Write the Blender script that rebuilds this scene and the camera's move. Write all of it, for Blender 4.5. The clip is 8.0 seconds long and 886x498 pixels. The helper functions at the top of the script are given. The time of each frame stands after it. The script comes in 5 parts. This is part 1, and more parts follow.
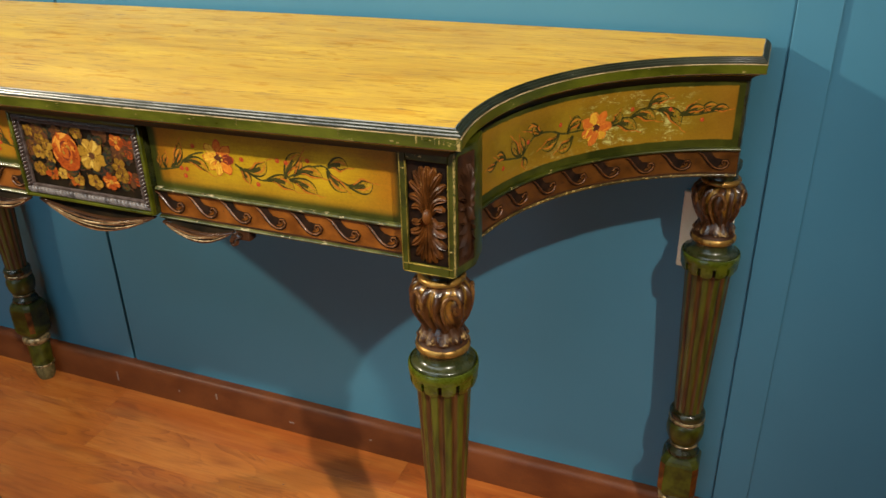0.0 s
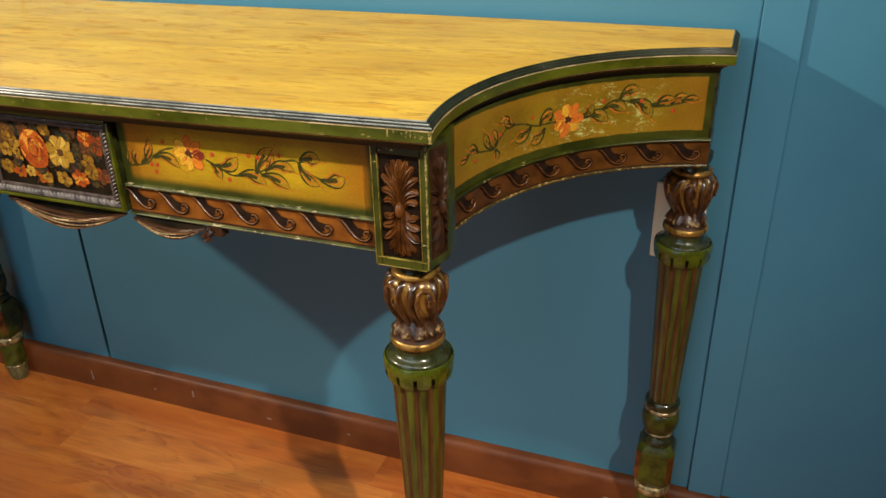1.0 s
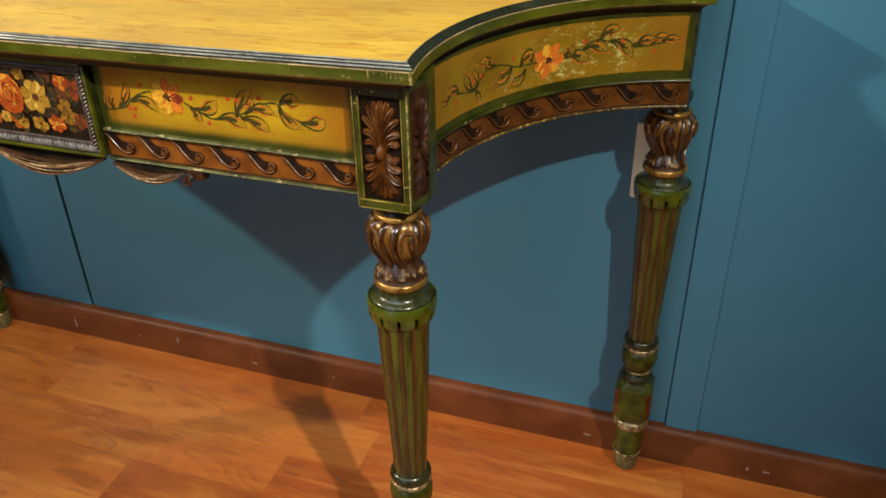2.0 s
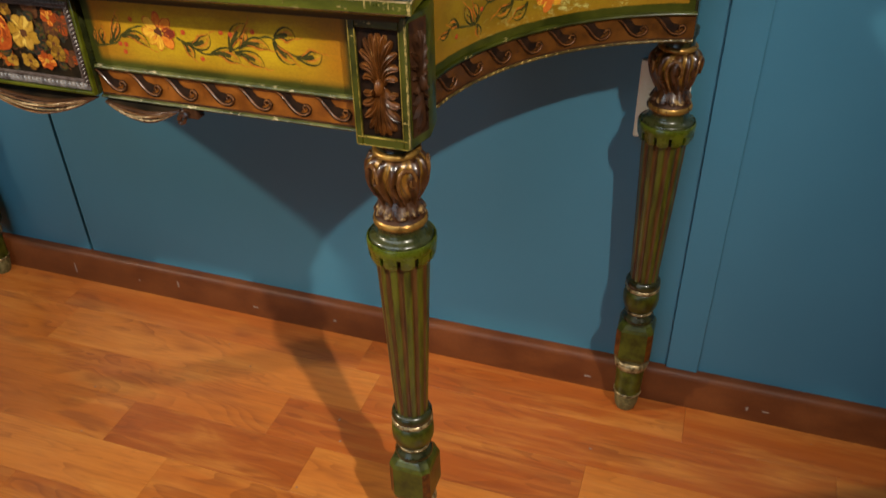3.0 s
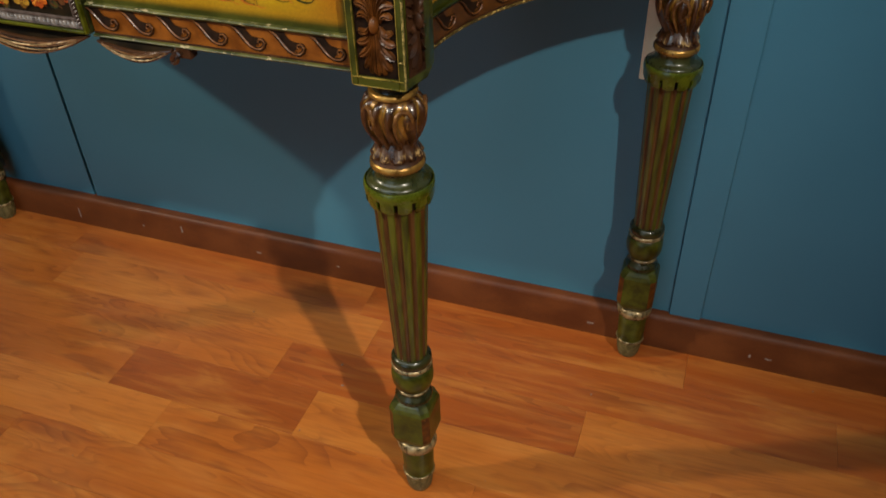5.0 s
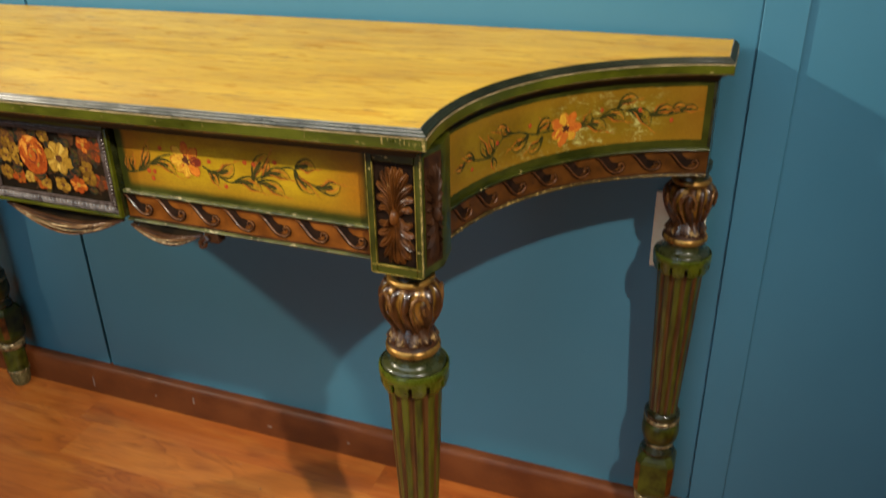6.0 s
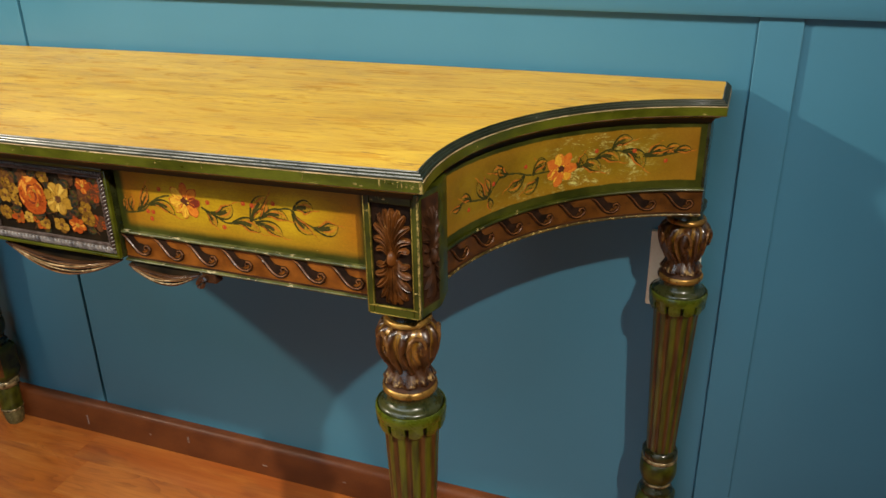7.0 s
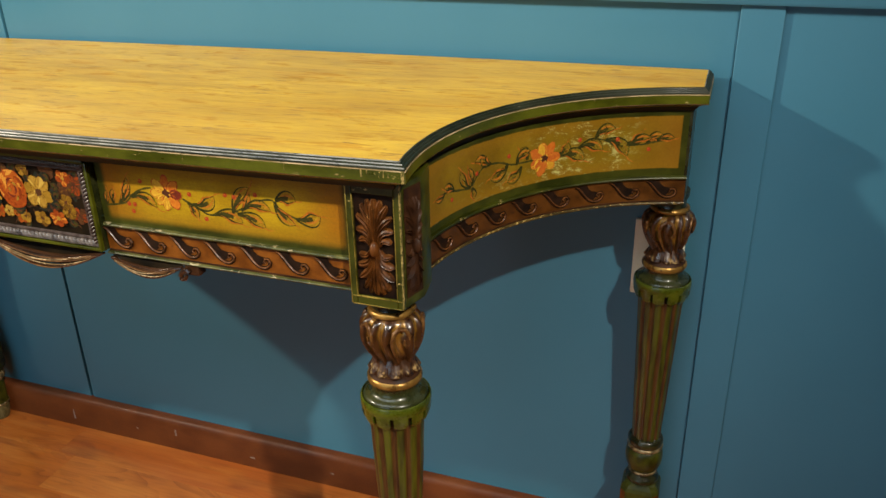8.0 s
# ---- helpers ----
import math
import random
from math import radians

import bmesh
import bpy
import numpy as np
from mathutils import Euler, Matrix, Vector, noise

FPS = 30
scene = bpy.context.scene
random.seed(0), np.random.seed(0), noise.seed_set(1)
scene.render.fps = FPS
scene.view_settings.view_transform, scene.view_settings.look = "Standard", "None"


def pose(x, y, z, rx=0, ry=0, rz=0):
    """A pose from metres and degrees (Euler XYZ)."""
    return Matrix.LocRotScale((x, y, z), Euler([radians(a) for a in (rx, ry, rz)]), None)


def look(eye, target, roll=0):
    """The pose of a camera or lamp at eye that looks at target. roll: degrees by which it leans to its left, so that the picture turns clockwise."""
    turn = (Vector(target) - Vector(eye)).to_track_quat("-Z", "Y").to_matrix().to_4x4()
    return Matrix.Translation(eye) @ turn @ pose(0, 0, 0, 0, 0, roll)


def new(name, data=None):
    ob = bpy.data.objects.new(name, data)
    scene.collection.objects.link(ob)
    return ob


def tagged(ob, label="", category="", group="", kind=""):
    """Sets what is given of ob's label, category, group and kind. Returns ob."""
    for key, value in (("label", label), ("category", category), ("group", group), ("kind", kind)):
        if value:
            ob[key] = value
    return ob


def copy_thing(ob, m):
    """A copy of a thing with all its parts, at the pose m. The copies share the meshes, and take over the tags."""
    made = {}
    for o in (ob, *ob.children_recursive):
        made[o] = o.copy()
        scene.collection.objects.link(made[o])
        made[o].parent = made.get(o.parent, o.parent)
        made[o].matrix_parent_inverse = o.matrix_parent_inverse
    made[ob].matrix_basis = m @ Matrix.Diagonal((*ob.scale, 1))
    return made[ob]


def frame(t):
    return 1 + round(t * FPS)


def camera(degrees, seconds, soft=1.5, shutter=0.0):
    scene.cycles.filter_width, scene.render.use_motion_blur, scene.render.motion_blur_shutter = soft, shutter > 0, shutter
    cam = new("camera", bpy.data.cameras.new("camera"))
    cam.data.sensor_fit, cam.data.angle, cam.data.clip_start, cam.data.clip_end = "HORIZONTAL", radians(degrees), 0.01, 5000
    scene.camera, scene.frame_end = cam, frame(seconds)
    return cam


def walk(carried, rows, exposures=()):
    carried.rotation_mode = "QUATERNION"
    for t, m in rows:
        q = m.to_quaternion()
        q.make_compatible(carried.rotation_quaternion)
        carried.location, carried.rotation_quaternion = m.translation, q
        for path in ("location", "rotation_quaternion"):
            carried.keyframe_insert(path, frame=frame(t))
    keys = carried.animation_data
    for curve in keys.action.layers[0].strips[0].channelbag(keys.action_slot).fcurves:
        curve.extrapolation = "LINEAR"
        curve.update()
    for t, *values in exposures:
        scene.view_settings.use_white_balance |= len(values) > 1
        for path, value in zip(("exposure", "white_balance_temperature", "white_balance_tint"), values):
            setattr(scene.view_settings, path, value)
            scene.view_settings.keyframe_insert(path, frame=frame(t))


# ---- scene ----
cam = camera(56.9, 8.0, soft=1.5, shutter=0.5)
# seconds, eye, target, roll in degrees
ROWS = [
    (0, (1.1282, -1.0693, 1.0253), (0.4517, 0.5832, 0.1244), -1.19),
    (0.5, (1.1310, -1.0678, 1.0254), (0.4888, 0.5963, 0.1207), -1.15),
    (1, (1.1334, -1.0681, 1.0248), (0.5076, 0.5964, 0.1096), -1.16),
    (1.5, (1.1331, -1.0671, 1.0222), (0.5342, 0.5799, 0.0586), -1.05),
    (1.7, (1.1348, -1.0753, 1.0243), (0.5578, 0.5626, 0.0321), -1.16),
    (2.8, (1.1360, -1.0724, 1.0147), (0.5843, 0.4944, -0.0992), -1.35),
    (3, (1.1345, -1.0701, 1.0098), (0.5879, 0.4811, -0.1282), -1.41),
    (3.5, (1.1355, -1.0673, 1.0041), (0.6015, 0.4323, -0.2066), -1.46),
    (4, (1.1444, -1.0599, 0.9997), (0.6048, 0.4023, -0.2535), -1.55),
    (4.2, (1.1435, -1.0599, 0.9988), (0.6097, 0.3853, -0.2765), -1.62),
    (5.3, (1.1461, -1.0618, 1.0014), (0.5846, 0.4524, -0.1784), -1.59),
    (5.5, (1.1452, -1.0674, 1.0098), (0.5671, 0.5051, -0.0825), -1.21),
    (5.7, (1.1460, -1.0636, 1.0202), (0.5356, 0.5544, 0.0156), -1.38),
    (6, (1.1448, -1.0635, 1.0226), (0.4981, 0.6045, 0.1285), -1.07),
    (6.5, (1.1449, -1.0646, 1.0289), (0.4736, 0.6339, 0.2139), -0.88),
    (7, (1.1448, -1.0648, 1.0305), (0.4952, 0.6401, 0.2111), -0.96),
    (7.5, (1.1489, -1.0629, 1.0300), (0.5275, 0.6451, 0.1954), -1.18),
    (8, (1.1503, -1.0630, 1.0291), (0.5285, 0.6426, 0.1897), -1.11),
]
walk(cam, [(t, look(eye, target, roll)) for t, eye, target, roll in ROWS],
     exposures=[(0.0, 0.0), (3.0, 0.0), (3.5, -0.04), (4.2, -0.18), (5.3, -0.35), (5.6, -0.30), (6.2, -0.03), (7.0, -0.08), (8.0, -0.13)])

# ---- light ----
world = bpy.data.worlds.new("world")
scene.world = world
world.use_nodes = True
world.node_tree.nodes["Background"].inputs[0].default_value = (0.8, 0.9, 1.0, 1)
world.node_tree.nodes["Background"].inputs[1].default_value = 0.012


def spot(name, place, aim, watts, cone, blend, colour, size):
    data = bpy.data.lights.new(name, "SPOT")
    data.energy, data.spot_size, data.spot_blend = watts, radians(cone), blend
    data.color, data.shadow_soft_size = colour, size
    ob = new(name, data)
    ob.matrix_world = look(place, aim)
    return ob


spot("spot_lamp_right", (2.45, -1.95, 2.725), (-0.30, -0.25, 0.22), 440, 54, 0.80, (1.0, 0.92, 0.80), 0.034)
spot("spot_lamp_left", (-1.75, -1.50, 2.10), (0.72, 0.00, 1.08), 430, 55, 1.0, (1.0, 0.885, 0.69), 0.050)
# Unseen soft fill added at ceiling height to raise the ambient light.
panel = bpy.data.lights.new("ceiling_panel_light", "AREA")
panel.shape, panel.size, panel.size_y, panel.energy, panel.color = "RECTANGLE", 2.6, 1.6, 57, (0.80, 0.93, 1.0)
new("ceiling_panel_light", panel).matrix_world = look((0.0, -2.2, 2.74), (0.0, -2.2, 0))

# Added cool fill from behind the camera; no real window is known there.
cool_fill = bpy.data.lights.new("window_daylight", "AREA")
cool_fill.shape, cool_fill.size, cool_fill.size_y, cool_fill.energy, cool_fill.color = "RECTANGLE", 2.4, 1.7, 26, (0.60, 0.82, 1.0)
new("window_daylight", cool_fill).matrix_world = look((-0.4, -4.46, 1.25), (-0.4, 0, 1.0))

# ---- materials ----


class Nodes:
    """A small writer of node materials."""

    def __init__(self, name):
        self.mat = bpy.data.materials.new(name)
        self.mat.use_nodes = True
        self.tree = self.mat.node_tree
        self.bsdf = self.tree.nodes["Principled BSDF"]

    def add(self, kind, **values):
        node = self.tree.nodes.new(kind)
        if "operation" in values:
            node.operation = values["operation"]
        if "blend_type" in values:
            node.data_type, node.blend_type = "RGBA", values["blend_type"]
        if "feature" in values:
            node.feature = values["feature"]
        if "interpolation_type" in values:
            node.interpolation_type = values["interpolation_type"]
        return node

    def put(self, value, socket):
        if hasattr(value, "is_output"):
            self.tree.links.new(value, socket)
        elif isinstance(value, (tuple, list)) and len(value) == 3 and socket.type == "RGBA":
            socket.default_value = (*value, 1)
        else:
            socket.default_value = value

    def math(self, op, a, b=0.0, c=0.0):
        node = self.add("ShaderNodeMath", operation=op)
        for value, socket in zip((a, b, c), node.inputs):
            self.put(value, socket)
        return node.outputs[0]

    def coords(self, kind="Object", scale=(1, 1, 1), shift=None):
        tc = self.add("ShaderNodeTexCoord")
        mp = self.add("ShaderNodeMapping")
        self.put(tc.outputs[kind], mp.inputs["Vector"])
        mp.inputs["Scale"].default_value = scale
        if shift is not None:
            self.put(shift, mp.inputs["Location"])
        return mp.outputs[0]

    def noise(self, vector, scale, detail=4.0, rough=0.55, distort=0.0):
        node = self.add("ShaderNodeTexNoise")
        self.put(vector, node.inputs["Vector"])
        node.inputs["Scale"].default_value = scale
        node.inputs["Detail"].default_value = detail
        node.inputs["Roughness"].default_value = rough
        node.inputs["Distortion"].default_value = distort
        return node.outputs[0]

    def span(self, value, lo, hi, a=0.0, b=1.0):
        node = self.add("ShaderNodeMapRange", interpolation_type="SMOOTHSTEP")
        self.put(value, node.inputs[0])
        for i, v in enumerate((lo, hi, a, b)):
            node.inputs[i + 1].default_value = v
        return node.outputs[0]

    def mix(self, fac, a, b, kind="MIX"):
        node = self.add("ShaderNodeMix", blend_type=kind)
        self.put(fac, node.inputs[0])
        self.put(a, node.inputs[6])
        self.put(b, node.inputs[7])
        return node.outputs[2]

    def bump(self, height, strength, distance):
        node = self.add("ShaderNodeBump")
        node.inputs["Strength"].default_value = strength
        node.inputs["Distance"].default_value = distance
        self.put(height, node.inputs["Height"])
        self.put(node.outputs[0], self.bsdf.inputs["Normal"])

    def finish(self, colour, rough, metal=0.0, coat=0.0, coat_rough=0.15, specular=0.5):
        self.put(colour, self.bsdf.inputs["Base Color"])
        self.put(rough, self.bsdf.inputs["Roughness"])
        self.put(metal, self.bsdf.inputs["Metallic"])
        self.put(coat, self.bsdf.inputs["Coat Weight"])
        self.put(coat_rough, self.bsdf.inputs["Coat Roughness"])
        self.put(specular, self.bsdf.inputs["Specular IOR Level"])
        return self.mat


def painted(name, dark, light, coarse=25, fine=400, rough=0.42, metal=0.0, coat=0.0, worn=None, worn_at=0.66, stretch=(1, 1, 1), relief=0.0004, shine=0.32):
    """Old paint: cloudy between two colours, finely speckled, rubbed through to a third colour in spots."""
    n = Nodes(name)
    v = n.coords(scale=stretch)
    big, small = n.noise(v, coarse, 5), n.noise(v, fine, 3)
    colour = n.mix(n.span(big, 0.3, 0.7), dark, light)
    colour = n.mix(0.35, colour, n.mix(small, (0.25, 0.25, 0.25), (0.9, 0.9, 0.9)), "OVERLAY")
    if worn:
        rub = n.span(n.noise(v, coarse * 2.6, 6, 0.7), worn_at, worn_at + 0.06)
        colour = n.mix(rub, colour, worn)
    n.bump(n.math("ADD", big, n.math("MULTIPLY", small, 0.3)), 0.35, relief)
    return n.finish(colour, n.span(big, 0.25, 0.75, rough - 0.08, rough + 0.1), metal, coat, 0.15, shine)


GREEN = painted("green_paint", (0.012, 0.014, 0.001), (0.052, 0.056, 0.003), 55, 500, 0.36, coat=0.18, worn=(0.22, 0.17, 0.05), worn_at=0.72)
GREEN_EDGE = painted("green_edge_paint", (0.012, 0.0145, 0.0008), (0.042, 0.045, 0.0016), 40, 600, 0.38, coat=0.08, worn=(0.42, 0.31, 0.11), worn_at=0.61, stretch=(0.5, 0.5, 1))
BAND_GREEN = painted("olive_band_paint", (0.028, 0.033, 0.0012), (0.078, 0.083, 0.003), 40, 600, 0.34, coat=0.15, worn=(0.42, 0.31, 0.11), worn_at=0.64, stretch=(0.5, 0.5, 1))
RUBBED_LINE = painted("rubbed_cream_line", (0.14, 0.095, 0.035), (0.44, 0.31, 0.17), 120, 700, 0.40, worn=(0.04, 0.045, 0.004), worn_at=0.57, stretch=(0.3, 0.3, 1))
REED_BLACK = painted("dusty_black_reed", (0.009, 0.011, 0.005), (0.026, 0.029, 0.015), 50, 500, 0.48, coat=0.05, worn=(0.16, 0.15, 0.12), worn_at=0.66, stretch=(0.2, 0.6, 1), shine=0.14)
REED_PALE = painted("pale_reed_ridge", (0.04, 0.04, 0.04), (0.24, 0.23, 0.20), 70, 600, 0.26, coat=0.4, worn=(0.03, 0.03, 0.03), worn_at=0.58, stretch=(0.25, 0.6, 1))
COLLAR_GREEN = painted("collar_green_paint", (0.024, 0.033, 0.002), (0.070, 0.085, 0.004), 55, 500, 0.26, coat=0.5, worn=(0.28, 0.23, 0.09), worn_at=0.70)
OLIVE_GLOSS = painted("olive_gloss_paint", (0.012, 0.015, 0.004), (0.034, 0.036, 0.010), 60, 600, 0.26, coat=0.40, worn=(0.26, 0.20, 0.10), worn_at=0.68)
OLIVE_BLACK = painted("olive_black_paint", (0.007, 0.008, 0.002), (0.026, 0.025, 0.006), 70, 600, 0.28, coat=0.35, worn=(0.26, 0.20, 0.10), worn_at=0.66)
# Green-black of the cove; the overhang's shadow is put into this colour.
COVE_SHADE = painted("shaded_green_cove", (0.006, 0.007, 0.002), (0.018, 0.017, 0.005), 50, 500, 0.50, coat=0.05)
GOLD = painted("gold_paint", (0.12, 0.058, 0.012), (0.35, 0.19, 0.040), 60, 700, 0.30, metal=0.55, worn=(0.06, 0.03, 0.012), worn_at=0.62)
CREAM_BEAD = painted("cream_and_green_bead", (0.014, 0.018, 0.002), (0.090, 0.086, 0.020), 90, 700, 0.36, coat=0.15, worn=(0.38, 0.30, 0.16), worn_at=0.57, stretch=(0.4, 0.4, 1))
BROWN = painted("carved_brown", (0.030, 0.009, 0.0015), (0.112, 0.034, 0.004), 75, 600, 0.44, coat=0.05, worn=(0.26, 0.13, 0.04), worn_at=0.62, shine=0.26)
DARK_BROWN = painted("dark_carved_brown", (0.018, 0.007, 0.003), (0.052, 0.019, 0.006), 60, 600, 0.52, coat=0.02, worn=(0.12, 0.06, 0.025), worn_at=0.68, shine=0.18)
ORANGE = painted("orange_band", (0.10, 0.027, 0.002), (0.215, 0.064, 0.004), 45, 500, 0.42, coat=0.05, worn=(0.06, 0.016, 0.004), worn_at=0.64)
# Brown band of the hollow sides, darkened in colour for their weaker light.
BAND_SHADED = painted("shaded_brown_band", (0.040, 0.013, 0.0015), (0.098, 0.032, 0.0025), 40, 500, 0.42, coat=0.10, worn=(0.035, 0.012, 0.004), worn_at=0.60)
ROPE = painted("grey_brown_rope", (0.030, 0.018, 0.014), (0.09, 0.065, 0.055), 120, 900, 0.46, coat=0.03, worn=(0.22, 0.18, 0.15), worn_at=0.66)
OLD_GOLD = painted("rubbed_olive_gold", (0.11, 0.085, 0.010), (0.32, 0.225, 0.045), 70, 700, 0.34, metal=0.15, coat=0.2, worn=(0.05, 0.05, 0.006), worn_at=0.56, stretch=(0.6, 0.6, 0.6))
LEAF_BRONZE = painted("bronzed_leaf", (0.055, 0.020, 0.007), (0.17, 0.075, 0.018), 120, 700, 0.34, metal=0.25, coat=0.25, worn=(0.36, 0.22, 0.06), worn_at=0.62)
ROPE_PALE = painted("worn_silver_rope", (0.05, 0.040, 0.036), (0.17, 0.14, 0.12), 120, 900, 0.32, coat=0.3, worn=(0.03, 0.02, 0.015), worn_at=0.64)
SWAG = painted("bronze_swag", (0.014, 0.006, 0.004), (0.065, 0.026, 0.009), 40, 700, 0.20, metal=0.35, coat=0.8, worn=(0.26, 0.16, 0.07), worn_at=0.64, stretch=(0.4, 1, 2))
SWAG_HIGHLIGHT = painted("swag_highlight_gilt", (0.24, 0.16, 0.07), (0.58, 0.43, 0.24), 90, 700, 0.24, metal=0.6, worn=(0.05, 0.02, 0.01), worn_at=0.60)
WORN_GILT = painted("worn_greyed_gilt", (0.06, 0.040, 0.014), (0.34, 0.24, 0.11), 130, 700, 0.30, metal=0.4, coat=0.2, worn=(0.42, 0.36, 0.25), worn_at=0.62)
CREAM_WEAR = painted("paint_worn_to_cream", (0.07, 0.060, 0.010), (0.38, 0.27, 0.09), 160, 700, 0.42, worn=(0.035, 0.040, 0.003), worn_at=0.51)
DARK_FIELD = painted("dark_umber_ground", (0.004, 0.003, 0.0015), (0.016, 0.009, 0.003), 40, 500, 0.60, shine=0.08)
DUSTY_TOE = painted("dusty_worn_toe", (0.050, 0.042, 0.012), (0.14, 0.110, 0.040), 160, 700, 0.55, worn=(0.34, 0.28, 0.18), worn_at=0.60)
UNDERSIDE = painted("raw_dark_wood", (0.03, 0.018, 0.009), (0.06, 0.035, 0.018), 30, 300, 0.7)


def acanthus_paint(name, lobes):
    """Gold left in the hollows of carved leaves, red-brown on their ridges; follows the carving's own bends."""
    n = Nodes(name)
    tc = n.add("ShaderNodeTexCoord")
    sep = n.add("ShaderNodeSeparateXYZ")
    n.put(tc.outputs["Object"], sep.inputs[0])
    angle = n.math("ARCTAN2", sep.outputs[1], sep.outputs[0])
    warp = n.math("MULTIPLY", n.math("SINE", n.math("MULTIPLY", angle, 3.0)), 0.10)
    warp = n.math("ADD", warp, n.math("MULTIPLY", n.math("SINE", n.math("ADD", n.math("MULTIPLY", angle, 5.0), 1.0)), 0.06))
    sway = n.math("MULTIPLY", n.math("SINE", n.math("MULTIPLY", n.math("SUBTRACT", 0.627, sep.outputs[2]), 75.0)), 0.16)
    angle = n.math("ADD", angle, n.math("ADD", warp, sway))
    ridge = n.math("ABSOLUTE", n.math("COSINE", n.math("MULTIPLY", angle, lobes / 2)))
    speck = n.noise(tc.outputs["Object"], 90, 5, 0.65)
    hollow = n.span(n.math("ADD", ridge, n.math("MULTIPLY", n.math("SUBTRACT", speck, 0.5), 1.1)), 0.72, 0.38)
    belly = n.span(n.math("ABSOLUTE", n.math("SUBTRACT", sep.outputs[2], 0.6070)), 0.012, 0.024, 1.0, 0.0)
    vein = n.math("ABSOLUTE", n.math("COSINE", n.math("MULTIPLY", angle, lobes * 1.5)))
    fac = n.math("MULTIPLY", n.math("MULTIPLY", hollow, belly), n.span(n.math("ADD", vein, n.math("MULTIPLY", n.math("SUBTRACT", speck, 0.5), 1.5)), 0.10, 0.50, 0.25, 1.0))
    tips = n.math("MULTIPLY", n.span(sep.outputs[2], 0.5700, 0.5640), n.span(speck, 0.50, 0.60))
    colour = n.mix(n.span(speck, 0.3, 0.7), (0.013, 0.0045, 0.0015), (0.062, 0.021, 0.004))
    colour = n.mix(fac, colour, (0.29, 0.148, 0.021))
    colour = n.mix(tips, colour, (0.40, 0.26, 0.10))
    n.bump(n.noise(tc.outputs["Object"], 400, 3), 0.3, 0.0004)
    return n.finish(colour, n.span(speck, 0.3, 0.7, 0.24, 0.42), n.math("MULTIPLY", fac, 0.5), 0.32)


ACANTHUS = acanthus_paint("gilded_acanthus", 11)


def fluted_paint(name, count):
    """Green flutes with red-brown grounds between them."""
    n = Nodes(name)
    tc = n.add("ShaderNodeTexCoord")
    sep = n.add("ShaderNodeSeparateXYZ")
    n.put(tc.outputs["Object"], sep.inputs[0])
    angle = n.math("ARCTAN2", sep.outputs[1], sep.outputs[0])
    ridge = n.math("COSINE", n.math("MULTIPLY", angle, count))
    v = n.coords(scale=(1, 1, 0.15))
    streak, speck = n.noise(v, 120, 5, 0.6), n.noise(v, 600, 3)
    fac = n.span(n.math("ADD", ridge, n.math("MULTIPLY", n.math("SUBTRACT", streak, 0.5), 1.2)), -0.45, 0.15)
    green = n.mix(n.span(streak, 0.3, 0.7), (0.017, 0.020, 0.002), (0.066, 0.070, 0.004))
    green = n.mix(0.3, green, n.mix(speck, (0.2, 0.2, 0.2), (0.9, 0.9, 0.9)), "OVERLAY")
    colour = n.mix(fac, n.mix(n.span(streak, 0.3, 0.7), (0.034, 0.012, 0.004), (0.085, 0.034, 0.008)), green)
    n.bump(streak, 0.25, 0.0005)
    return n.finish(colour, 0.36, 0, 0.25)


FLUTED = fluted_paint("fluted_green_and_brown", 12)


def satinwood():
    """Golden satinwood top: fine grain along the length, broken dark dashes, pale ribbons and warm mottle."""
    n = Nodes("satinwood_top")
    grain = n.noise(n.coords(scale=(9, 120, 10)), 2.2, 8, 0.70, 0.5)
    hair = n.noise(n.coords(scale=(26, 420, 10)), 1.6, 5, 0.65, 0.2)
    cloud = n.noise(n.coords(scale=(1.6, 5, 1)), 2.4, 4, 0.55)
    dash = n.span(n.noise(n.coords(scale=(22, 170, 10)), 1.1, 4, 0.62, 0.7), 0.56, 0.64)
    patch = n.span(n.noise(n.coords(scale=(5, 14, 1)), 1.7, 4, 0.6, 0.6), 0.40, 0.66)
    blotch = n.span(n.noise(n.coords(scale=(11, 46, 1)), 1.5, 6, 0.70, 0.9), 0.50, 0.68)
    pale = n.span(n.noise(n.coords(scale=(7, 60, 3)), 1.7, 6, 0.66, 0.5), 0.52, 0.70)
    ribbon_tone = n.noise(n.coords(scale=(4, 22, 1)), 1.7, 4, 0.6, 0.5)
    colour = n.mix(n.span(cloud, 0.3, 0.7), (0.525, 0.290, 0.012), (0.660, 0.398, 0.026))
    colour = n.mix(n.math("MULTIPLY", pale, 0.34), colour, (0.76, 0.49, 0.050))
    colour = n.mix(n.math("MULTIPLY", n.span(grain, 0.44, 0.66), 0.50), colour, (0.44, 0.190, 0.014))
    colour = n.mix(n.math("MULTIPLY", blotch, 0.60), colour, (0.41, 0.165, 0.007))
    colour = n.mix(n.math("MULTIPLY", n.math("MULTIPLY", dash, patch), 0.78), colour, (0.17, 0.060, 0.008))
    colour = n.mix(n.math("MULTIPLY", n.span(hair, 0.46, 0.66), 0.30), colour, (0.34, 0.150, 0.014))
    colour = n.mix(0.24, colour, n.mix(n.span(ribbon_tone, 0.3, 0.7), (0.26, 0.26, 0.26), (0.84, 0.84, 0.84)), "OVERLAY")
    n.bump(n.math("ADD", grain, n.math("MULTIPLY", dash, -0.6)), 0.25, 0.0004)
    return n.finish(colour, n.span(blotch, 0.0, 1.0, 0.32, 0.46), 0, 0.07, 0.25, 0.22)


SATINWOOD = satinwood()


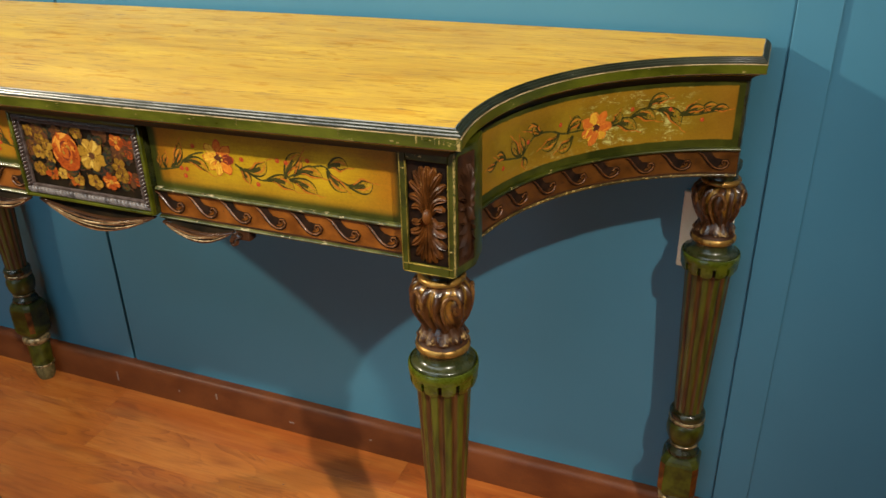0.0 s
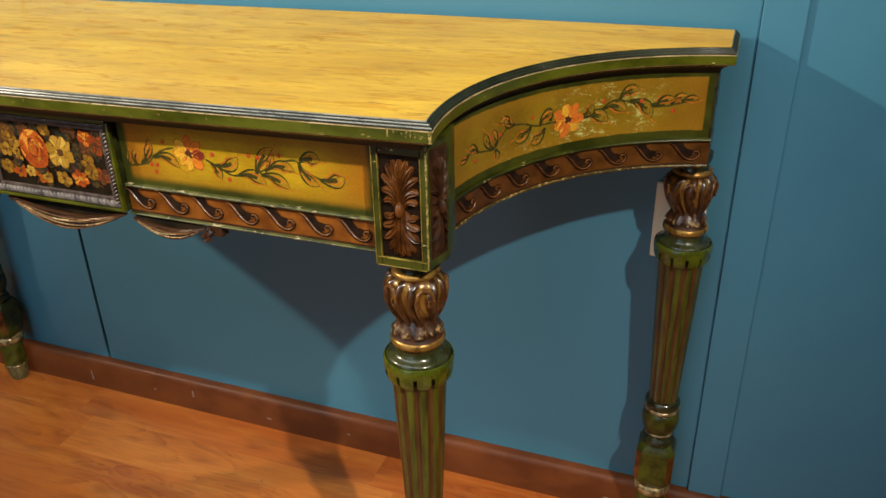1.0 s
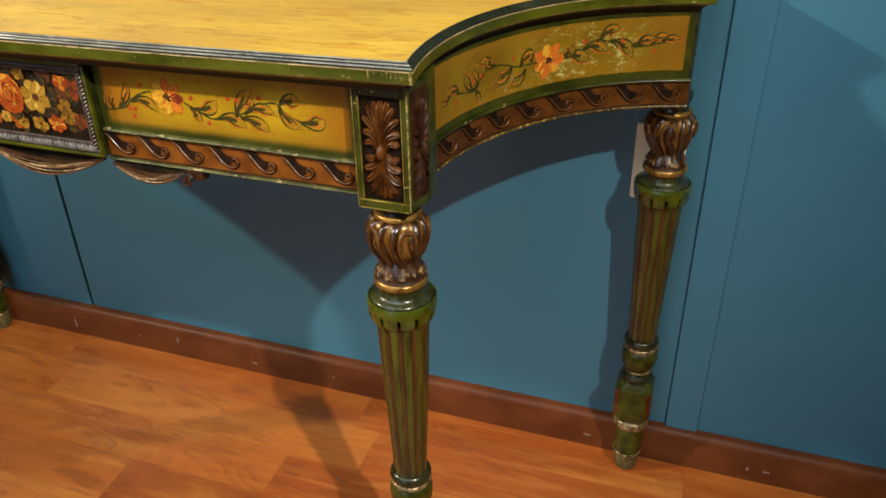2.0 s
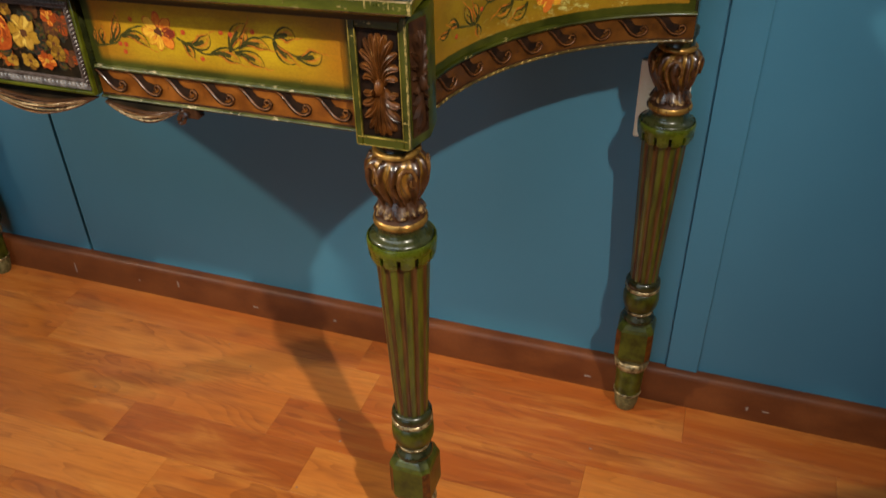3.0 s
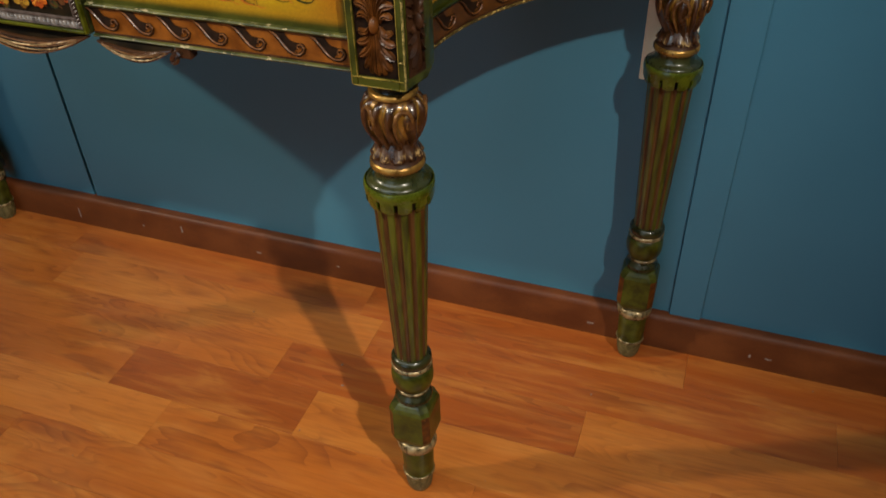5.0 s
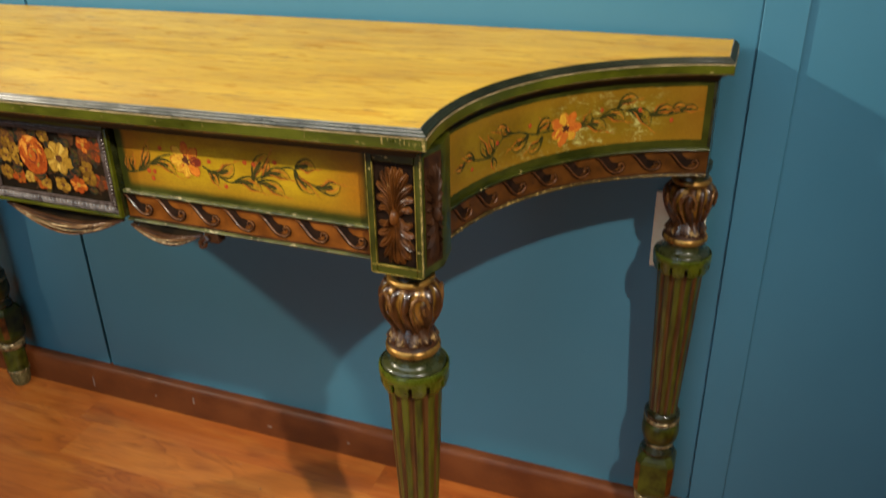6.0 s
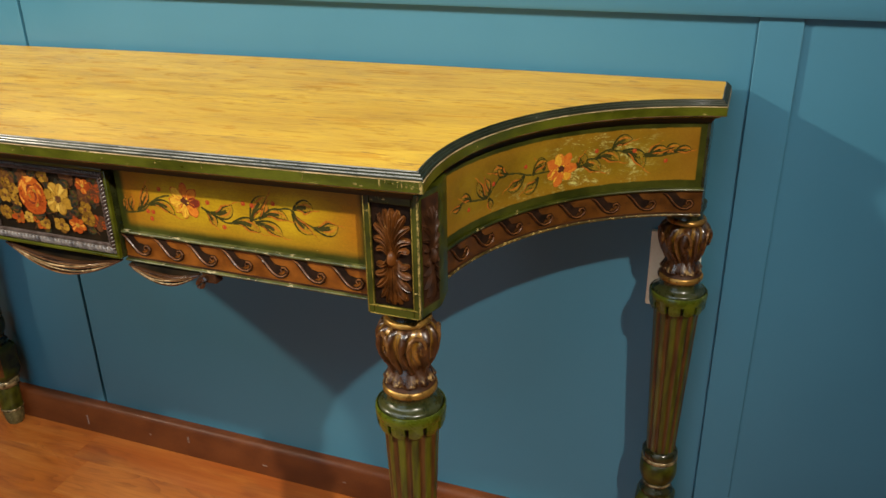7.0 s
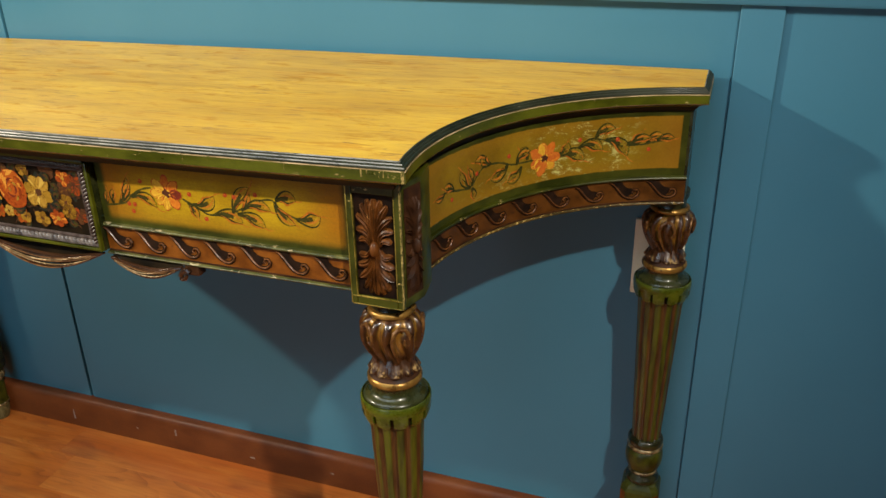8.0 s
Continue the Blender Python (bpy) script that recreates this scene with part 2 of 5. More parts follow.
def panel_paint(name, length, height, worn):
    """Ochre ground, browner to its ends, in a green border; u and v of the panel run in metres."""
    n = Nodes(name)
    uv = n.add("ShaderNodeUVMap")
    sep = n.add("ShaderNodeSeparateXYZ")
    n.put(uv.outputs[0], sep.inputs[0])
    u, v = sep.outputs[0], sep.outputs[1]
    p = n.coords()
    cloud, speck = n.noise(p, 22, 5, 0.6), n.noise(p, 420, 4, 0.7)
    wob = n.math("MULTIPLY", n.math("SUBTRACT", n.noise(p, 60, 3), 0.5), 0.0022)
    ends = n.math("ADD", n.math("MINIMUM", u, n.math("SUBTRACT", length - (0.0025 if worn else 0.0), u)), wob)
    foot = n.math("SUBTRACT", n.math("ADD", v, 0.0022), n.math("MULTIPLY", u, 0.0020 / length)) if worn else v
    sides = n.math("ADD", n.math("MINIMUM", foot, n.math("SUBTRACT", height + 0.0050, v)), wob)
    # The worn hollow panel's ochre is darker: weaker light there is put into it.
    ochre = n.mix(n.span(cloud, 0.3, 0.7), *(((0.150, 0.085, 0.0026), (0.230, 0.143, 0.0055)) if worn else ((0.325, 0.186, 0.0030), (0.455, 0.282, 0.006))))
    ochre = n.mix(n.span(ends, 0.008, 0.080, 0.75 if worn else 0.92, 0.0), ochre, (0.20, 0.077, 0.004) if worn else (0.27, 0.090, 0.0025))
    ochre = n.mix(n.span(sides, 0.008, 0.030, 0.65, 0.0), ochre, (0.25, 0.120, 0.006))
    crack = n.add("ShaderNodeTexVoronoi", feature="DISTANCE_TO_EDGE")
    n.put(p, crack.inputs["Vector"])
    crack.inputs["Scale"].default_value = 210
    ochre = n.mix(n.math("MULTIPLY", n.span(crack.outputs["Distance"], 0.0, 0.06, 1.0, 0.0), 0.25), ochre, (0.12, 0.06, 0.01))
    if worn:
        chips = n.span(n.noise(n.coords(scale=(1, 1, 2.2)), 46, 9, 0.82, 0.35), 0.53, 0.60)
        near = n.span(n.math("ABSOLUTE", n.math("SUBTRACT", u, length * 0.68)), 0.035, 0.085, 1.0, 0.0)
        few = n.math("MULTIPLY", n.span(n.math("ABSOLUTE", n.math("SUBTRACT", u, length * 0.46)), 0.02, 0.11, 0.45, 0.0), n.span(v, 0.020, 0.040, 1.0, 0.0))
        rub = n.math("MULTIPLY", chips, n.math("MAXIMUM", near, few))
        ochre = n.mix(n.math("MULTIPLY", rub, 0.85), ochre, (0.48, 0.47, 0.15))
    else:
        rub = n.span(n.noise(p, 150, 6, 0.75), 0.70, 0.74)
        ochre = n.mix(rub, ochre, (0.62, 0.45, 0.14))
    weave = n.noise(n.coords(scale=(90, 90, 700)), 1.0, 4, 0.6)
    ochre = n.mix(n.math("MULTIPLY", n.span(weave, 0.35, 0.75), 0.35), ochre, (0.20, 0.105, 0.008))
    green = n.mix(n.span(cloud, 0.3, 0.7), (0.018, 0.022, 0.002), (0.050, 0.051, 0.004))
    edge = n.math("MULTIPLY", n.span(ends, *((0.0072, 0.0090) if worn else (0.0060, 0.0135))), n.span(sides, *((0.0094, 0.0108) if worn else (0.0030, 0.0125))))
    colour = n.mix(edge, green, ochre)
    colour = n.mix(0.35, colour, n.mix(speck, (0.22, 0.22, 0.22), (0.88, 0.88, 0.88)), "OVERLAY")
    n.bump(speck, 0.25, 0.0004)
    return n.finish(colour, n.span(cloud, 0.25, 0.75, 0.36, 0.50), 0, 0.06, 0.2, 0.22)


def laminate(name, low, high):
    """Orange cherry laminate; each strip has its own tone and its own figure."""
    n = Nodes(name)
    info = n.add("ShaderNodeObjectInfo")
    geo = n.add("ShaderNodeNewGeometry")
    rnd = n.math("FRACT", n.math("ADD", info.outputs["Random"], geo.outputs["Random Per Island"]))
    comb = n.add("ShaderNodeCombineXYZ")
    for i, k in enumerate((37.0, 19.0, 11.0)):
        n.put(n.math("MULTIPLY", rnd, k), comb.inputs[i])
    shift = comb.outputs[0]

    def field(scale):
        mp = n.add("ShaderNodeMapping")
        n.put(geo.outputs["Position"], mp.inputs["Vector"])
        n.put(shift, mp.inputs["Location"])
        mp.inputs["Scale"].default_value = scale
        return mp.outputs[0]

    figure = n.noise(field((2.2, 11, 1)), 1.25, 2, 0.42, 0.9)
    rings = n.math("FRACT", n.math("MULTIPLY", figure, 15.0))
    rings = n.math("POWER", rings, 1.9)
    grain = n.noise(field((7, 130, 1)), 2.0, 6, 0.65)
    smoke = n.noise(field((3, 10, 1)), 1.3, 4, 0.6)
    knot = n.span(n.noise(field((4, 13, 1)), 1.6, 3, 0.5, 0.6), 0.60, 0.74)
    glow = n.span(n.noise(field((2.4, 13, 1)), 1.5, 4, 0.6, 0.5), 0.48, 0.72)
    colour = n.mix(rnd, low, high)
    colour = n.mix(n.math("MULTIPLY", glow, 0.60), colour, (0.56, 0.215, 0.040))
    colour = n.mix(n.math("MULTIPLY", n.math("MULTIPLY", rings, n.span(smoke, 0.40, 0.62)), 0.52), colour, (0.150, 0.034, 0.008))
    colour = n.mix(n.math("MULTIPLY", n.span(smoke, 0.50, 0.74), 0.42), colour, (0.215, 0.050, 0.013))
    colour = n.mix(n.math("MULTIPLY", knot, 0.50), colour, (0.140, 0.034, 0.012))
    colour = n.mix(n.math("MULTIPLY", n.span(grain, 0.42, 0.72), 0.34), colour, (0.19, 0.048, 0.010))
    streak = n.noise(field((2.5, 40, 1)), 1.6, 5, 0.6, 0.3)
    colour = n.mix(n.math("MULTIPLY", n.span(streak, 0.45, 0.75), 0.40), colour, (0.52, 0.185, 0.036))
    dust = n.span(n.noise(geo.outputs["Position"], 90, 6, 0.75), 0.69, 0.78)
    colour = n.mix(n.math("MULTIPLY", dust, 0.25), colour, (0.55, 0.40, 0.28))
    n.bump(grain, 0.12, 0.0003)
    return n.finish(colour, n.span(n.noise(geo.outputs["Position"], 14, 4), 0.3, 0.7, 0.30, 0.42), 0, 0.0)


LAMINATE = laminate("cherry_laminate", (0.350, 0.088, 0.012), (0.45, 0.126, 0.018))
LAMINATE_RED = laminate("red_cherry_laminate", (0.270, 0.060, 0.009), (0.300, 0.070, 0.011))
LAMINATE_WARM = laminate("warm_cherry_laminate", (0.330, 0.076, 0.011), (0.380, 0.094, 0.014))
LAMINATE_PALE = laminate("pale_cherry_laminate", (0.44, 0.130, 0.019), (0.48, 0.148, 0.023))


def wall_paint():
    n = Nodes("teal_wall_paint")
    p = n.coords()
    cloud, roll = n.noise(p, 3.0, 4), n.noise(p, 260, 3)
    colour = n.mix(n.span(cloud, 0.3, 0.7), (0.041, 0.157, 0.230), (0.047, 0.171, 0.248))
    scuff = n.span(n.noise(n.coords(scale=(1, 1, 0.3)), 40, 6, 0.75), 0.72, 0.80)
    colour = n.mix(n.math("MULTIPLY", scuff, 0.12), colour, (0.25, 0.36, 0.40))
    n.bump(roll, 0.15, 0.0004)
    return n.finish(colour, n.span(cloud, 0.3, 0.7, 0.36, 0.46))


WALL = wall_paint()
WALL_GAP = painted("dark_wall_joint", (0.010, 0.016, 0.022), (0.02, 0.03, 0.04), 20, 300, 0.7)
BASEBOARD = painted("brown_baseboard", (0.082, 0.021, 0.005), (0.132, 0.036, 0.007), 9, 300, 0.50, coat=0.03, worn=(0.30, 0.20, 0.15), worn_at=0.80, stretch=(1.2, 1, 2))
WAVE_RIDGE = painted("brown_wave_ridge", (0.050, 0.015, 0.003), (0.150, 0.048, 0.006), 90, 600, 0.40, coat=0.10, worn=(0.24, 0.12, 0.05), worn_at=0.62)
WAVE_RUBBED = painted("rubbed_wave_crest", (0.030, 0.012, 0.005), (0.12, 0.055, 0.022), 110, 700, 0.36, coat=0.15, worn=(0.24, 0.14, 0.07), worn_at=0.64)
# Dark brown of recessed grounds, with the recess's shade put into the colour.
SUNK_SHADE = painted("sunk_shade_brown", (0.006, 0.003, 0.0015), (0.020, 0.008, 0.003), 90, 600, 0.65, shine=0.12)
CURVE_BEAD = painted("dark_bead_with_gilt", (0.022, 0.016, 0.003), (0.10, 0.062, 0.012), 80, 700, 0.36, coat=0.1, worn=(0.40, 0.27, 0.08), worn_at=0.56)
SCUFF = painted("pale_scuff", (0.10, 0.05, 0.04), (0.32, 0.25, 0.21), 500, 900, 0.6)
PLASTIC = painted("ivory_plastic", (0.78, 0.72, 0.52), (0.84, 0.78, 0.58), 12, 200, 0.35)
CEILING = painted("white_ceiling_paint", (0.70, 0.69, 0.66), (0.78, 0.77, 0.74), 3, 60, 0.8)
OTHER_WALL = painted("plain_grey_wall", (0.24, 0.24, 0.23), (0.30, 0.30, 0.29), 3, 60, 0.8)


def pigment(name, a, b, rough=0.40, dry=0.0):
    """Brushed paint; each stroke has its own shade between two colours."""
    n = Nodes(name)
    geo = n.add("ShaderNodeNewGeometry")
    p = n.coords()
    brush, speck = n.noise(p, 330, 4, 0.6), n.noise(p, 1100, 3)
    fac = n.math("ADD", n.math("MULTIPLY", geo.outputs["Random Per Island"], 0.55), n.math("MULTIPLY", n.span(brush, 0.3, 0.7), 0.5))
    colour = n.mix(fac, a, b)
    colour = n.mix(0.35, colour, n.mix(speck, (0.25, 0.25, 0.25), (0.85, 0.85, 0.85)), "OVERLAY")
    n.bump(brush, 0.25, 0.0003)
    if dry:
        n.put(n.span(n.noise(p, 260, 5, 0.7), dry, dry + 0.10), n.bsdf.inputs["Alpha"])
    return n.finish(colour, rough, 0, 0.05, 0.2, 0.22)


LEAF_DARK = pigment("dark_leaf_pigment", (0.014, 0.016, 0.003), (0.055, 0.050, 0.008), dry=0.30)
LEAF_LIGHT = pigment("ochre_leaf_pigment", (0.17, 0.100, 0.005), (0.40, 0.220, 0.010), dry=0.42)
LEAF_OLIVE = pigment("smoky_olive_leaf_pigment", (0.070, 0.058, 0.006), (0.24, 0.150, 0.011), dry=0.42)
PETAL_YELLOW = pigment("yellow_petal_pigment", (0.42, 0.18, 0.010), (0.62, 0.34, 0.028))
PETAL_GOLD = pigment("golden_petal_pigment", (0.56, 0.30, 0.020), (0.70, 0.43, 0.05))
PETAL_TANGERINE = pigment("tangerine_petal_pigment", (0.44, 0.085, 0.008), (0.60, 0.21, 0.018))
PETAL_DARK = pigment("dark_red_petal_pigment", (0.07, 0.010, 0.006), (0.19, 0.028, 0.010))
PETAL_ORANGE = pigment("orange_petal_pigment", (0.36, 0.060, 0.008), (0.52, 0.15, 0.018))
PETAL_RED = pigment("red_petal_pigment", (0.22, 0.020, 0.008), (0.42, 0.055, 0.014))
OLD_YELLOW = pigment("darkened_yellow_pigment", (0.065, 0.028, 0.003), (0.25, 0.120, 0.009), dry=0.31)
OLD_ORANGE = pigment("darkened_orange_pigment", (0.17, 0.030, 0.003), (0.42, 0.095, 0.009), dry=0.31)
OLD_RED = pigment("darkened_red_pigment", (0.14, 0.020, 0.003), (0.31, 0.052, 0.006), dry=0.31)
OLD_CREAM = pigment("darkened_cream_pigment", (0.20, 0.100, 0.010), (0.42, 0.235, 0.032), dry=0.31)
OLD_PEACH = pigment("peach_petal_pigment", (0.46, 0.155, 0.014), (0.60, 0.27, 0.040), dry=0.31)
OLD_GLOW = pigment("glowing_yellow_pigment", (0.20, 0.10, 0.008), (0.36, 0.19, 0.018), dry=0.31)
OLD_PALE = pigment("pale_cream_pigment", (0.42, 0.25, 0.035), (0.58, 0.38, 0.075), dry=0.31)
OLD_BROWN = pigment("darkened_brown_pigment", (0.035, 0.014, 0.006), (0.115, 0.042, 0.012), dry=0.31)
OLD_LEAF = pigment("darkened_leaf_pigment", (0.010, 0.012, 0.002), (0.050, 0.048, 0.007), dry=0.31)
OLD_BLUE = pigment("darkened_blue_leaf_pigment", (0.005, 0.007, 0.005), (0.022, 0.027, 0.018), dry=0.31)
LEAF_EDGE = pigment("orange_leaf_edge_pigment", (0.30, 0.075, 0.006), (0.52, 0.20, 0.020), dry=0.36)
HEART = pigment("flower_heart_pigment", (0.03, 0.012, 0.006), (0.10, 0.03, 0.012))

# ---- mesh tools ----


def part(name, bm, material, parent=None, label="", smooth=True):
    """Links a bmesh as one mesh object, under a parent where there is one."""
    mesh = bpy.data.meshes.new(name)
    bmesh.ops.recalc_face_normals(bm, faces=bm.faces)
    bm.to_mesh(mesh)
    bm.free()
    for m in material if isinstance(material, (list, tuple)) else (material,):
        mesh.materials.append(m)
    if smooth:
        mesh.polygons.foreach_set("use_smooth", [True] * len(mesh.polygons))
        # faces of bevelled boxes stay flat
        mesh.set_sharp_from_angle(angle=radians(22 if len(mesh.polygons) == BOX_FACES else 38))
    ob = new(name, mesh)
    ob.parent = parent
    return tagged(ob, label) if label else ob


def add_box(bm, x0, x1, y0, y1, z0, z1, bevel=0.0):
    m = Matrix.LocRotScale(((x0 + x1) / 2, (y0 + y1) / 2, (z0 + z1) / 2), None, (x1 - x0, y1 - y0, z1 - z0))
    made = bmesh.ops.create_cube(bm, size=1, matrix=m)["verts"]
    if bevel:
        edges = list({e for v in made for e in v.link_edges})
        bmesh.ops.bevel(bm, geom=edges, offset=bevel, segments=2, affect="EDGES", profile=0.5)


def box(x0, x1, y0, y1, z0, z1, bevel=0.0):
    bm = bmesh.new()
    add_box(bm, x0, x1, y0, y1, z0, z1, bevel)
    return bm


sample = box(0, 1, 0, 1, 0, 1, 0.1)
BOX_FACES = len(sample.faces)
sample.free()


def lathe(profile, count=48, wave=None):
    """A turned solid: profile of (radius, height), from top to bottom; wave(angle, height) scales the radius."""
    bm = bmesh.new()
    rings = []
    for r, z in profile:
        ring = []
        for k in range(count):
            a = 2 * math.pi * k / count
            q = r * (wave(a, z) if wave else 1)
            ring.append(bm.verts.new((q * math.cos(a), q * math.sin(a), z)))
        rings.append(ring)
    for a, b in zip(rings, rings[1:]):
        for k in range(count):
            bm.faces.new((a[k], a[(k + 1) % count], b[(k + 1) % count], b[k]))
    bm.faces.new(rings[0])
    bm.faces.new(rings[-1])
    return bm


def ring_profile(r, z, h, inner, n=8):
    """A half-round bead of half-height h round a core of radius inner."""
    return [(inner, z + h)] + [(inner + (r - inner) * math.sin(math.pi * i / n), z + h * math.cos(math.pi * i / n)) for i in range(1, n)] + [(inner, z - h)]


def offsets(path, closed):
    """For each corner of a plan path its outward mitre (to the right of the way along it)."""
    out, n = [], len(path)
    for i in range(n):
        sides = []
        for j in ((i - 1, i), (i, i + 1)):
            if closed or (j[0] >= 0 and j[1] < n):
                a, b = path[j[0] % n], path[j[1] % n]
                d = (Vector(b) - Vector(a)).normalized()
                sides.append(Vector((d.y, -d.x)))
        s = sum(sides, Vector((0, 0))) / len(sides)
        out.append(s / max(s.length_squared, 0.25))
    return out


def sweep(path, profile, closed=False, loop=True, uv=False):
    """A profile of (outward, height) swept along a plan path."""
    bm = bmesh.new()
    mitre = offsets(path, closed)
    rows = [[bm.verts.new((p[0] + m.x * d, p[1] + m.y * d, z)) for d, z in profile] for p, m in zip(path, mitre)]
    k = len(profile)
    pairs = list(zip(rows, rows[1:])) + ([(rows[-1], rows[0])] if closed else [])
    for a, b in pairs:
        for i in range(k if loop else k - 1):
            bm.faces.new((a[i], b[i], b[(i + 1) % k], a[(i + 1) % k]))
    if not closed and loop:
        bm.faces.new(rows[0])
        bm.faces.new(rows[-1])
    return bm


def tube(points, radii, count=8):
    """A round strand through points in space."""
    bm = bmesh.new()
    rings = []
    for i, p in enumerate(points):
        a, b = Vector(points[max(i - 1, 0)]), Vector(points[min(i + 1, len(points) - 1)])
        q = (b - a).to_track_quat("Z", "Y")
        rings.append([bm.verts.new(Vector(p) + q @ Vector((radii[i] * math.cos(2 * math.pi * k / count), radii[i] * math.sin(2 * math.pi * k / count), 0))) for k in range(count)])
    for a, b in zip(rings, rings[1:]):
        for k in range(count):
            bm.faces.new((a[k], a[(k + 1) % count], b[(k + 1) % count], b[k]))
    bm.faces.new(rings[0])
    bm.faces.new(rings[-1])
    return bm


def merge(bms):
    out = bmesh.new()
    mesh = bpy.data.meshes.new("joined")
    for bm in bms:
        bm.to_mesh(mesh)
        out.from_mesh(mesh)
        bm.free()
    bpy.data.meshes.remove(mesh)
    return out

# ---- the room ----
WALL_TOP = 2.8


def structure(name, bm, material, label, smooth=False):
    return tagged(part(name, bm, material, None, label, smooth), kind="structure", category=name.split("_")[0])


# the wall behind the table: boards with narrow joints, a proud stile, a rail above
wall = structure("wall_north", box(-3.0, 4.5, 0.012, 0.14, 0, WALL_TOP), WALL_GAP, "backing of the teal panelled wall behind the boards")
for x0, x1 in ((-1.24, -0.0075), (-0.0015, 1.1461), (1.1959, 2.36), (2.364, 4.5), (-3.0, -1.244)):
    part("board", box(x0, x1, 0.0, 0.0125, 0.0, 0.8850, 0.0010), WALL, wall, "teal painted wall board")
    part("board", box(x0, x1, 0.0, 0.0125, 0.9650, WALL_TOP, 0.0010), WALL, wall)
part("stile", box(1.1463, 1.1963, -0.0052, 0.0125, 0.0, 0.8810, 0.0012), WALL, wall, "proud upright teal strip")
RAIL = [(0.0, 0.880), (0.011, 0.880), (0.013, 0.884), (0.013, 0.910), (0.019, 0.916), (0.022, 0.925), (0.022, 0.940), (0.018, 0.947), (0.010, 0.953), (0.006, 0.967), (0.0, 0.969)]
structure("trim", sweep([(-3.0, 0.0), (4.5, 0.0)], RAIL), WALL, "teal moulded chair rail along the panelled wall", True)
BASE = [(-0.004, 0.0), (0.018, 0.0), (0.018, 0.058), (0.0165, 0.0635), (0.013, 0.0675), (0.008, 0.0690), (-0.004, 0.0695)]
structure("baseboard", sweep([(-3.0, 0.0), (4.5, 0.0)], BASE), BASEBOARD, "scuffed brown baseboard under the teal wall", True)
baseboard = scene.objects["baseboard"]
for x, z, w, h in ((0.113, 0.030, 0.004, 0.004), (0.376, 0.023, 0.010, 0.003), (0.205, 0.040, 0.004, 0.014), (1.022, 0.024, 0.012, 0.004), (1.283, 0.025, 0.004, 0.007), (1.312, 0.026, 0.010, 0.003), (-0.045, 0.028, 0.003, 0.022), (0.545, 0.030, 0.006, 0.003)):
    part("scuff", box(x - w / 2, x + w / 2, -0.0183, -0.0178, z - h / 2, z + h / 2, 0.0001), SCUFF, baseboard, smooth=False)
# Unseen wall; its opening and frame are added to hold the cool fill.
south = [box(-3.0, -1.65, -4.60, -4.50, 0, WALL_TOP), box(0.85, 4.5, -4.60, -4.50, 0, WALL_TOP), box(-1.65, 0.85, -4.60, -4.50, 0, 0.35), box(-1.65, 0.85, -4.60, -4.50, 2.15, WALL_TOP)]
structure("wall_south", merge(south), OTHER_WALL, "plain grey unseen wall with an opening added for the fill lamp")
window = structure("window_1", box(-1.65, 0.85, -4.60, -4.49, 0.33, 0.37, 0.004), CEILING, "white window frame added round the fill lamp's opening")
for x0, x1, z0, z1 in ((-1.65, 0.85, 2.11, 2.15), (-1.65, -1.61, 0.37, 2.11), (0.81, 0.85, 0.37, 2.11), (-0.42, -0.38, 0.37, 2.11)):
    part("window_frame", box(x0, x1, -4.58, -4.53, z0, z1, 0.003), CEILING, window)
structure("wall_west", box(-3.1, -3.0, -4.5, 0.0, 0, WALL_TOP), OTHER_WALL, "plain grey side wall")
structure("wall_east", box(4.5, 4.6, -4.5, 0.0, 0, WALL_TOP), OTHER_WALL, "plain grey side wall")
structure("ceiling", box(-3.1, 4.6, -4.6, 0.14, WALL_TOP, WALL_TOP + 0.1), CEILING, "plain white ceiling")

# ---- the socket plate behind the leg ----
plate = tagged(part("socket_plate", box(1.0465, 1.1145, -0.0085, -0.0002, 0.4810, 0.5940, 0.0022), PLASTIC), "ivory plastic wall plate on the teal wall behind the table leg", "socket")
part("rocker", box(1.0680, 1.0930, -0.0115, -0.0080, 0.5100, 0.5650, 0.0015), PLASTIC, plate)

# ---- the console table ----
CX = 0.4335                      # middle of the table along the wall
table = tagged(new("console_table"), "antique green and ochre painted console table with carved gilt legs", "table")
table.matrix_world = pose(CX, 0, -0.0005)
HALF, END, FRONT, BACK = 0.4580, 0.6915, -0.447, -0.014
ARC_X, ARC_Y, ARC_R = 0.7513, -0.3915, 0.2980


def arc(radius, s0, s1, count):
    """Points on the right-hand hollow corner, from front to back, at angles s0 to s1 back from the leftmost point."""
    return [(ARC_X - radius * math.cos(s0 + (s1 - s0) * i / count), ARC_Y + radius * math.sin(s0 + (s1 - s0) * i / count)) for i in range(count + 1)]


def mirrored(path):
    return [(-x, y) for x, y in reversed(path)]


a0 = -math.asin((ARC_Y - FRONT) / ARC_R)
a1 = math.acos((ARC_X - END) / ARC_R)
right = arc(ARC_R, a0, a1, 40)
OUTLINE = mirrored(right) + right + [(END, BACK), (-END, BACK)]


def inset_outline(d):
    """The plan of the top drawn in by d on its front, hollows and ends."""
    r = ARC_R + d
    half = arc(r, -math.asin((ARC_Y - FRONT - d) / r), math.acos((ARC_X - END + d) / r), 40)
    return mirrored(half) + half + [(END - d, BACK), (-END + d, BACK)]


def flat_top(inset, z0, z1):
    bm = bmesh.new()
    ring = inset_outline(inset)
    up, low = [bm.verts.new((*p, z1)) for p in ring], [bm.verts.new((*p, z0)) for p in ring]
    bm.faces.new(up)
    bm.faces.new(low)
    for i in range(len(ring)):
        j = (i + 1) % len(ring)
        bm.faces.new((up[i], up[j], low[j], low[i]))
    return bm


